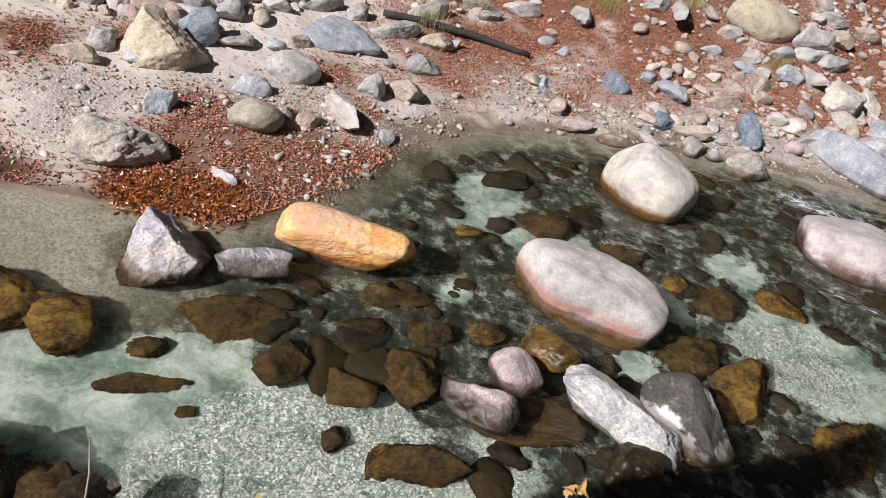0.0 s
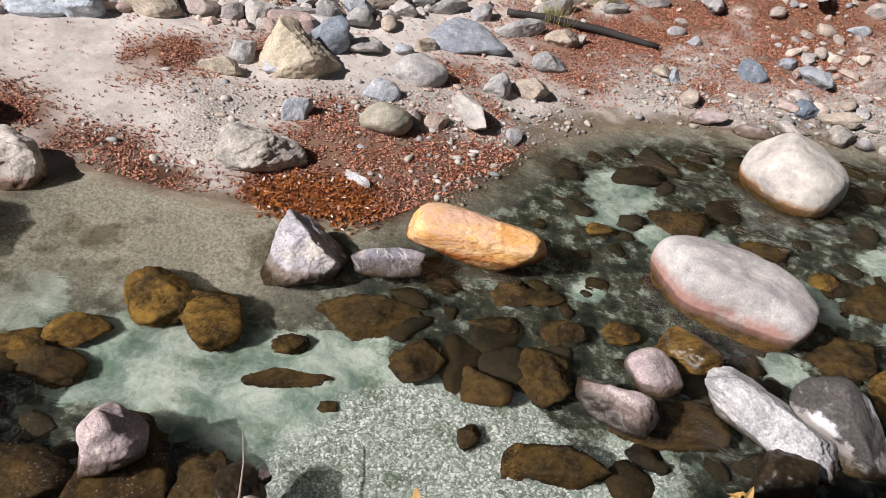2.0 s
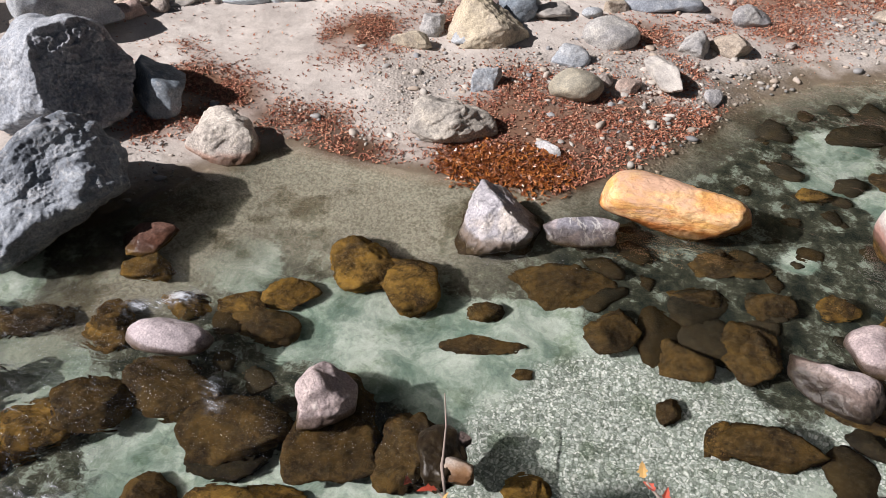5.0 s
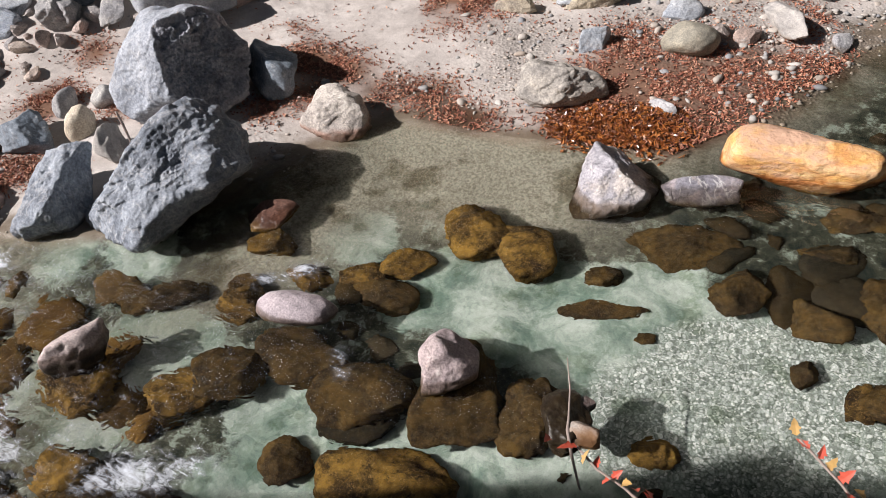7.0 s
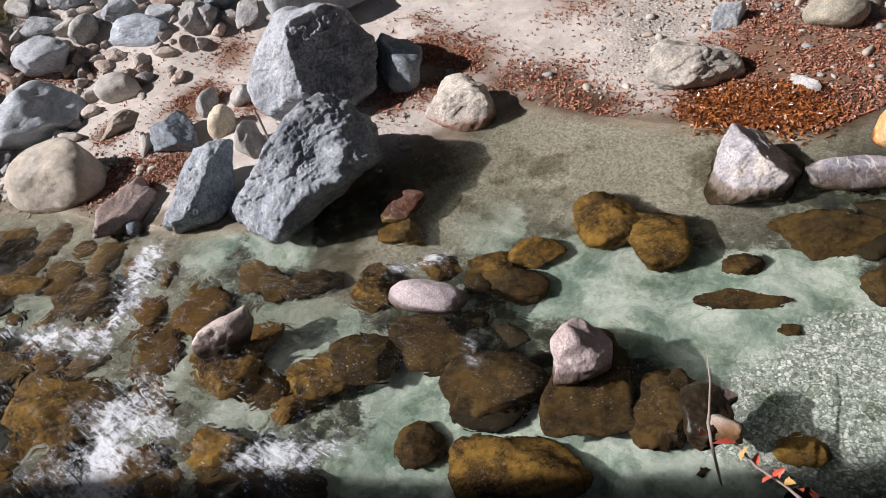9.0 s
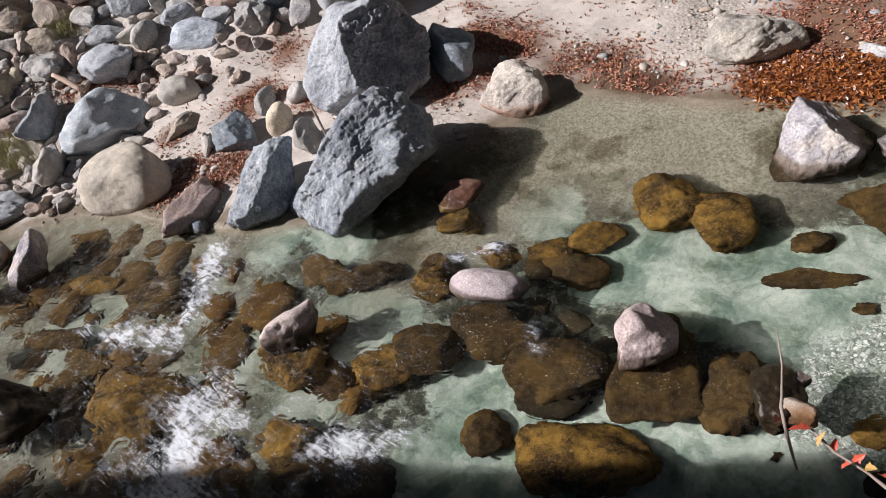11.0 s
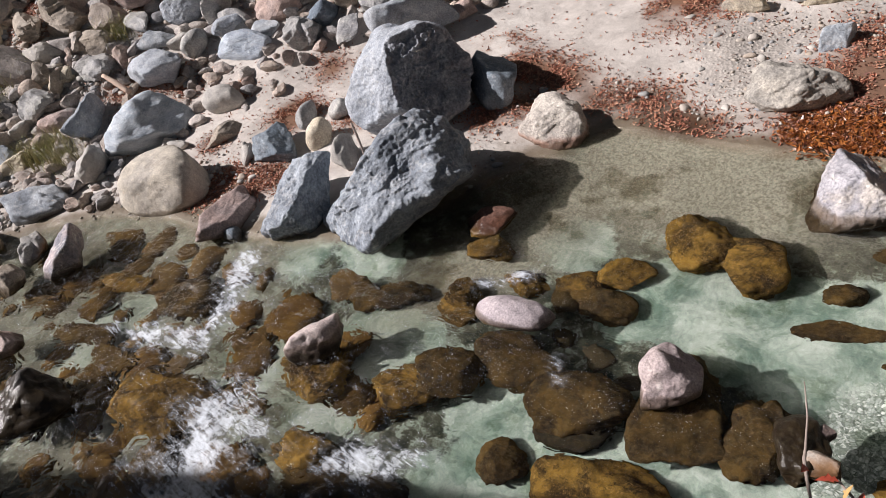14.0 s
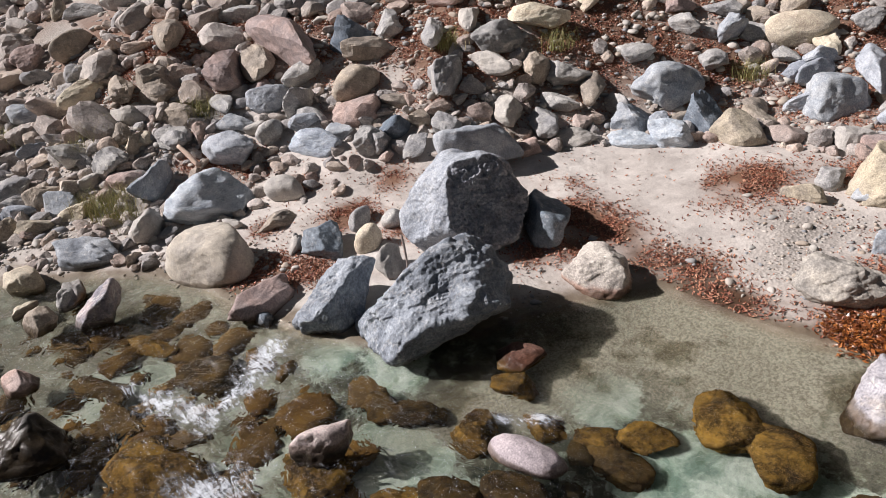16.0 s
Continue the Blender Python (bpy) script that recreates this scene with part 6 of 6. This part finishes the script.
tx, ty = rng.uniform(-22, 11, 60000), rng.uniform(-3, 22, 60000)
td = away(tx, ty, SHORE_X, SHORE_Y)
tz = ground_z(tx, ty)
open_ground = noise2(tx, ty, 0.7, 55, 3) + 0.16 * np.clip((tx + 11) / 5, -1, 1)
first = np.sort(np.clip(rng.lognormal(-2.10, 0.62, 60000), 0.055, 0.5))[::-1] * rng.uniform(0.6, 1.0, 60000)
for x, y, d, z, r, bare in zip(tx.tolist(), ty.tolist(), td.tolist(), tz.tolist(), first.tolist(), open_ground.tolist()):
    if made >= 3600:
        break
    edge = 3.5 if x > -9.5 else 2.0
    field = x < -9.7 - 0.25 * d and d > 0.1
    slope = d > edge and x < -0.5
    right = x > 2.4 and 0.15 < d < 8
    sparse = x > -3 and d > 0.6 and rng.rand() < 0.05
    if not (field or slope or right or sparse) or d > 11 and r < 0.15:
        continue
    if right and rng.rand() < 0.8 or slope and d > 4.2 and bare > -0.08 and rng.rand() < 0.96:
        continue
    r = r * (0.75 if right or sparse else 1.0)
    if -12.5 < x < -5.5 and d < 3.4 or -3 < x < 2.4:
        r = min(r, 0.13)
        if rng.rand() < 0.7:
            continue
    if not clear_of(x, y, r, 0.54):
        continue
    pick = rng.choice(len(models), p=MIX)
    mesh, stone = models[pick]
    m = pose(x, y, z + 0.22 * r, rng.uniform(-35, 35), rng.uniform(-35, 35), rng.uniform(0, 360)) @ Matrix.Diagonal((r * rng.uniform(0.9, 1.35), r * rng.uniform(0.7, 1.0), r * rng.uniform(0.5, 0.85), 1))
    PX = np.vstack([PX, (x, y, r)])
    made += 1
    if r > 0.2 and math.hypot(x, y) < 14 and d < 7:
        ob = new("stone", mesh)
        ob.matrix_world = m
        tagged(ob, LOOK[stone] + " stone among many on the rocky bank", "stone", "stones of the rocky bank")
    else:
        fine = 2 if r < 0.10 else 3
        p = rock_points(kinds[pick][1], 700 + made, fine, (1, 1, 1))
        q = p @ np.array(m.to_3x3()).T + np.array(m.translation)
        rubble_v.append(q)
        rubble_f.append(np.array(BALLS[fine][1]) + base)
        base += len(q)
rubble_v, rubble_f = np.concatenate(rubble_v).tolist(), np.concatenate(rubble_f).tolist()
joined("rubble", rubble_v, rubble_f, ROCKS["rubble"], "loose mixed grey and brown rocks covering the bank", "rocks", False)

# cobbles on the bed of the stream
beds = {False: ([], []), True: ([], [])}
tries = 0
laid = np.zeros((0, 3))
tx, ty = rng.uniform(-10, 7, 20000), rng.uniform(-1.5, 11, 20000)
far_d, near_d = -away(tx, ty, SHORE_X, SHORE_Y), away(tx, ty, NEAR_X, NEAR_Y)
# No cobbles by the near bank, where the dark bed stands in for shade.
fit = (near_d > 1.3) & (np.minimum(far_d, near_d) > 0.35) & (pale_at(tx, ty) < 0.28) & ((sandy_at(tx, ty) < 0.25) | (tx < -4.5) & (ty < 2.0))
tz = ground_z(tx, ty)
for i in np.where(fit)[0]:
    if len(laid) >= 430:
        break
    tries += 1
    x, y = float(tx[i]), float(ty[i])
    rapid = x < -3.9 and y < 2.4
    r = float(np.clip(rng.lognormal(-1.9 if rapid else -2.2, 0.55), 0.04, 0.30))
    if len(laid) and (np.hypot(laid[:, 0] - x, laid[:, 1] - y) < 0.60 * (laid[:, 2] + r)).any():
        continue
    laid = np.vstack([laid, (x, y, r)])
    p = rock_points("block" if tries % 2 else "worn", 2000 + tries, 3, (r * rng.uniform(0.9, 1.5), r * rng.uniform(0.7, 1.1), r * rng.uniform(0.35, 0.6)))
    a = rng.uniform(0, 6.28)
    c, s = math.cos(a), math.sin(a)
    top = float(p[:, 2].max())
    z = min(float(tz[i]) - 0.05 * top, -0.05 - top)
    cobble_v, cobble_f = beds[rapid]
    base = sum(len(q) for q in cobble_v)
    cobble_v.append(np.stack([p[:, 0] * c - p[:, 1] * s + x, p[:, 0] * s + p[:, 1] * c + y, p[:, 2] + z], 1))
    cobble_f.append(np.array(BALLS[3][1]) + base)
for rapid, stone, label in ((False, "bed", "dark algae-covered cobbles on the stream bed"), (True, "bedgold", "golden brown cobbles under the rapids")):
    cobble_v, cobble_f = beds[rapid]
    joined("bed_cobbles", np.concatenate(cobble_v).tolist(), np.concatenate(cobble_f).tolist(), ROCKS[stone], label, "cobbles")

# pebbles and gravel
verts, faces = [], []
pv, pf = BALLS[2]
pv1, pf1 = BALLS[1]
count = 0
xs, ys = rng.uniform(-18, 9, 200000), rng.uniform(-2, 18, 200000)
dens = stony_at(xs, ys)
dd = away(xs, ys, SHORE_X, SHORE_Y)
dens = np.maximum(dens, 0.35 * np.clip((dd - 4.2) / 1.0, 0, 1)) * (dd > -0.25) * (dd < 9)
pick = np.where(rng.rand(200000) < dens * 0.6)[0][:42000]
tz = ground_z(xs, ys)
for i in pick:
    x, y = xs[i], ys[i]
    r = float(np.clip(rng.lognormal(-4.40, 0.62), 0.007, 0.052))
    if dd[i] > 3 or x < -9:
        r *= 1.6
    near = r > 0.035
    bv, bf = (pv, pf) if near else (pv1, pf1)
    q = bv * (1 + 0.55 * np.sin(bv[:, ::-1] * 2.9 + rng.uniform(0, 6, 3)).sum(1, keepdims=True) / 3)
    q = q * np.array((r * rng.uniform(0.9, 1.5), r * rng.uniform(0.7, 1.1), r * rng.uniform(0.45, 0.8)))
    a = rng.uniform(0, 6.28)
    c, s = math.cos(a), math.sin(a)
    q = np.stack([q[:, 0] * c - q[:, 1] * s + x, q[:, 0] * s + q[:, 1] * c + y, q[:, 2] + tz[i] + 0.2 * r], 1)
    base = count
    verts.extend(q.tolist())
    faces.extend([[base + k for k in f] for f in bf])
    count += len(bv)
joined("gravel", verts, faces, PEBBLE, "mixed grey, tan and white pebbles on the bank", "gravel")


# ---- leaf litter ----
def leaves(name, spots_x, spots_y, spots_z, size, material, label, lift=0.012, steep=0.5):
    """Curled leaves, each folded along its rib."""
    n = len(spots_x)
    a, tilt, roll = rng.uniform(0, 6.28, n), rng.normal(0, steep, n), rng.normal(0, steep, n)
    s = size * rng.uniform(0.6, 1.35, n)
    w = s * rng.uniform(0.28, 0.55, n)
    curl = s * rng.uniform(-0.15, 0.35, n)
    zero = np.zeros(n)
    local = np.stack([
        np.stack([-s, zero, zero], 1), np.stack([-0.2 * s, -w, curl], 1), np.stack([0.1 * s, zero, -0.3 * curl], 1), np.stack([-0.2 * s, w, curl], 1), np.stack([s, zero, 0.6 * curl], 1)], 1)
    ct, st, cr, sr, ca, sa = np.cos(tilt), np.sin(tilt), np.cos(roll), np.sin(roll), np.cos(a), np.sin(a)
    x, y, z = local[..., 0], local[..., 1], local[..., 2]
    y, z = y * cr[:, None] - z * sr[:, None], y * sr[:, None] + z * cr[:, None]
    x, z = x * ct[:, None] + z * st[:, None], -x * st[:, None] + z * ct[:, None]
    x, y = x * ca[:, None] - y * sa[:, None], x * sa[:, None] + y * ca[:, None]
    out = np.stack([x + spots_x[:, None], y + spots_y[:, None], z + spots_z[:, None] + lift], -1).reshape(-1, 3)
    k = 5 * np.arange(n)[:, None, None]
    tris = np.array([[0, 1, 2], [0, 2, 3], [1, 4, 2], [2, 4, 3]])[None] + k
    return joined(name, out.tolist(), tris.reshape(-1, 3).tolist(), material, label, "leaves", False)


xs, ys = rng.uniform(-16, 9, 1300000), rng.uniform(1.5, 19, 1300000)
dd = away(xs, ys, SHORE_X, SHORE_Y)
dens = litter_at(xs, ys) * (dd > 0.02) * np.clip(0.95 + 1.5 * noise2(xs, ys, 3.6, 77, 3), 0.10, 1)
thin = 0.022 * (dd > 0.3) * np.clip(0.7 + noise2(xs, ys, 1.7, 78, 3), 0.1, 2)
keepers = np.where(rng.rand(1300000) < np.maximum(dens * np.where(dd > 6, 0.8, 1), thin))[0]
lx, ly = xs[keepers], ys[keepers]
leaves("leaf_litter", lx, ly, ground_height(lx, ly), 0.021, LITTER, "dry red-brown fallen leaves strewn over sand and gravel")
xs, ys = rng.uniform(-3.6, -1.4, 16000), rng.uniform(5.5, 7.0, 16000)
inside = np.where(blobs(xs, ys, [(-2.75, 6.0, 0.36), (-2.25, 6.1, 0.36), (-3.05, 5.92, 0.25)]) > rng.uniform(0.2, 1.6, 16000))[0]
leaves("wet_leaf_mat", xs[inside], ys[inside], ground_height(xs[inside], ys[inside]), 0.031, LITTER_WET, "soaked orange-brown leaves at the waterline", 0.02)


# ---- log, sticks and twigs ----
def tube(name, points, radii, material, parent=None, sides=10):
    """A bent, tapered round stick through some points."""
    pts = [Vector(p) for p in points]
    fine = []
    for i in range(len(pts) - 1):
        for k in range(4):
            fine.append((pts[i].lerp(pts[i + 1], k / 4), radii[i] + (radii[i + 1] - radii[i]) * k / 4))
    fine.append((pts[-1], radii[-1]))
    bm = bmesh.new()
    rings = []
    for i, (p, r) in enumerate(fine):
        ahead = (fine[min(i + 1, len(fine) - 1)][0] - fine[max(i - 1, 0)][0]).normalized()
        side = ahead.cross(Vector((0.1, 0.2, 1))).normalized()
        up = side.cross(ahead)
        rings.append([bm.verts.new(p + (side * math.cos(6.2832 * k / sides) + up * math.sin(6.2832 * k / sides)) * r * (1 + 0.12 * math.sin(3.1 * i + 2.4 * k))) for k in range(sides)])
    for a, b in zip(rings, rings[1:]):
        for k in range(sides):
            bm.faces.new((a[k], a[(k + 1) % sides], b[(k + 1) % sides], b[k]))
    bm.faces.new(rings[0][::-1])
    bm.faces.new(rings[-1])
    mesh = bpy.data.meshes.new(name)
    bm.to_mesh(mesh)
    bm.free()
    mesh.polygons.foreach_set("use_smooth", [True] * len(mesh.polygons))
    mesh.materials.append(material)
    ob = new(name, mesh)
    ob.parent = parent
    return ob


tagged(tube("log", [(-1.95, 12.0, 0.42), (-1.3, 12.2, 0.40), (-0.4, 12.42, 0.33), (0.5, 12.5, 0.24)], [0.05, 0.062, 0.06, 0.05], LOG_BARK), "blackened straight log lying on the leafy bank", "log")

tagged(tube("stick", [(-1.73, 2.92, 0.30), (-1.61, 2.70, 0.28), (-1.53, 2.50, 0.26), (-1.51, 2.44, 0.25), (-1.44, 2.34, 0.16), (-1.35, 2.26, -0.05)], [0.004, 0.006, 0.008, 0.011, 0.010, 0.007], TWIG_BARK), "bare bent pale twig lodged against a rock in the stream", "twig")
tagged(tube("stick", [(-12.40, 3.06, 0.78), (-12.2, 3.12, 0.66), (-11.97, 3.17, 0.50)], [0.03, 0.045, 0.04], PALE_WOOD), "pale barkless stick lying among rocks", "stick")
tagged(tube("stick", [(-7.06, 3.71, 0.62), (-7.02, 3.70, 0.48), (-6.96, 3.67, 0.30), (-6.93, 3.62, 0.10)], [0.012, 0.014, 0.012, 0.010], TWIG_BARK), "thin pale root wedged between two boulders", "root")


# ---- branches with autumn leaves over the stream ----
def leaf_blade(name, at, size, turn, material, parent):
    """A lobed leaf, folded along its rib and curled."""
    outline = [(0, 0), (0.26, 0.16), (0.20, 0.34), (0.42, 0.46), (0.24, 0.62), (0.20, 0.84), (0.0, 1.15)]
    bm = bmesh.new()
    rib = [bm.verts.new((0, k / 6 * 1.15, -0.06 * math.sin(k / 6 * 3.1) - 0.36 * (k / 6) ** 2)) for k in range(7)]
    for side in (1, -1):
        rim = [bm.verts.new((side * x, y, 0.30 * x - 0.32 * y * y)) for x, y in outline[1:-1]]
        chain = [rib[0], *rim, rib[-1]]
        for k in range(6):
            face = (rib[k], chain[k], chain[k + 1], rib[k + 1])
            face = tuple(dict.fromkeys(face))
            if len(face) > 2:
                bm.faces.new(face if side < 0 else face[::-1])
    mesh = bpy.data.meshes.new(name)
    bm.to_mesh(mesh)
    bm.free()
    mesh.materials.append(material)
    ob = new(name, mesh)
    ob.parent = parent
    ob.matrix_basis = pose(*at, *turn) @ Matrix.Scale(size, 4)
    return ob


def leafy_branch(label, points, tips, materials):
    branch = new("branch")
    tagged(branch, label, "branch")
    tube("stem", points, [0.014, 0.011, 0.007] + [0.004] * (len(points) - 3), TWIG_BARK, branch, sides=7)
    for n, (x, y, z, s) in enumerate(tips):
        leaf_blade("leaf", (x, y, z), 0.72 * s, (rng.uniform(15, 75), rng.uniform(-40, 40), rng.uniform(0, 360)), materials[n % len(materials)], branch)


leafy_branch("thin branch with red and orange autumn leaves over the stream", [(-0.42, 0.30, 1.55), (-0.50, 0.80, 1.95), (-0.60, 1.08, 2.07), (-0.70, 1.11, 2.09), (-0.79, 1.12, 2.11), (-0.865, 1.144, 2.147)],
             [(-0.95, 1.13, 2.165, 0.05), (-0.86, 1.14, 2.15, 0.075), (-0.83, 1.11, 2.12, 0.06), (-0.79, 1.12, 2.11, 0.055), (-0.76, 1.09, 2.09, 0.07), (-0.74, 1.12, 2.10, 0.05), (-0.71, 1.12, 2.09, 0.06), (-0.67, 1.12, 2.09, 0.05), (-0.64, 1.13, 2.09, 0.055), (-0.61, 1.10, 2.08, 0.05)], [RED_LEAF, RED_LEAF, YELLOW_LEAF, RED_LEAF])
leafy_branch("thin branch with red autumn leaves over the stream", [(0.10, 0.60, 1.60), (0.0, 1.05, 1.98), (-0.10, 1.28, 2.15), (-0.17, 1.32, 2.19), (-0.23, 1.35, 2.21), (-0.30, 1.385, 2.235)],
             [(-0.31, 1.39, 2.24, 0.06), (-0.27, 1.37, 2.23, 0.05), (-0.24, 1.36, 2.215, 0.05), (-0.21, 1.34, 2.20, 0.06), (-0.18, 1.33, 2.19, 0.065), (-0.15, 1.31, 2.18, 0.05), (-0.11, 1.31, 2.18, 0.06)], [YELLOW_LEAF, RED_LEAF, RED_LEAF])
leafy_branch("short branch with curled yellow and green leaves", [(0.62, 1.05, 1.62), (0.60, 1.40, 2.05), (0.585, 1.60, 2.34), (0.58, 1.64, 2.40)],
             [(0.56, 1.65, 2.40, 0.07), (0.59, 1.66, 2.41, 0.075), (0.61, 1.64, 2.40, 0.065), (0.57, 1.63, 2.39, 0.06)], [YELLOW_LEAF])


# ---- tufts of grass ----
def grass(x, y, tall, count, material, label):
    bm = bmesh.new()
    for _ in range(count):
        a, lean, s = rng.uniform(0, 6.28), rng.uniform(0.15, 0.8), tall * rng.uniform(0.5, 1.1)
        px, py = rng.normal(0, 0.35 * tall, 2)
        side = Vector((-math.sin(a), math.cos(a), 0)) * 0.004
        last = None
        for k in range(4):
            f = k / 3
            p = Vector((px + math.cos(a) * lean * s * f * f, py + math.sin(a) * lean * s * f * f, s * f * (1 - 0.3 * lean * f)))
            w = side * (1 - 0.9 * f)
            pair = (bm.verts.new(p - w), bm.verts.new(p + w))
            if last:
                bm.faces.new((last[0], last[1], pair[1], pair[0]))
            last = pair
    mesh = bpy.data.meshes.new("grass_tuft")
    bm.to_mesh(mesh)
    bm.free()
    mesh.materials.append(material)
    ob = new("grass_tuft", mesh)
    ob.location = (x, y, float(ground_z(x, y)))
    tagged(ob, label, "grass", kind="stuff")


GRASS = [(-12.48, 1.56, 0.28), (-11.73, 1.81, 0.28), (-13.1, 3.77, 0.28), (-14.0, 2.35, 0.28), (-10.42, 7.17, 0.28), (-7.07, 10.38, 0.28), (-15.68, 1.09, 0.28), (-13.99, 1.8, 0.28), (-9.37, 8.53, 0.28), (-13.25, 3.79, 0.28), (-12.22, 1.94, 0.28), (-12.17, 1.64, 0.28), (1.72, 15.25, 0.28), (-1.27, 12.29, 0.28), (-0.63, 13.66, 0.28), (3.4, 16.08, 0.28), (5.19, 14.9, 0.28)]
for gx, gy, tall in GRASS:
    grass(gx, gy, 1.4 * tall, 170, STRAW, "dry yellow-green tuft of grass between rocks")
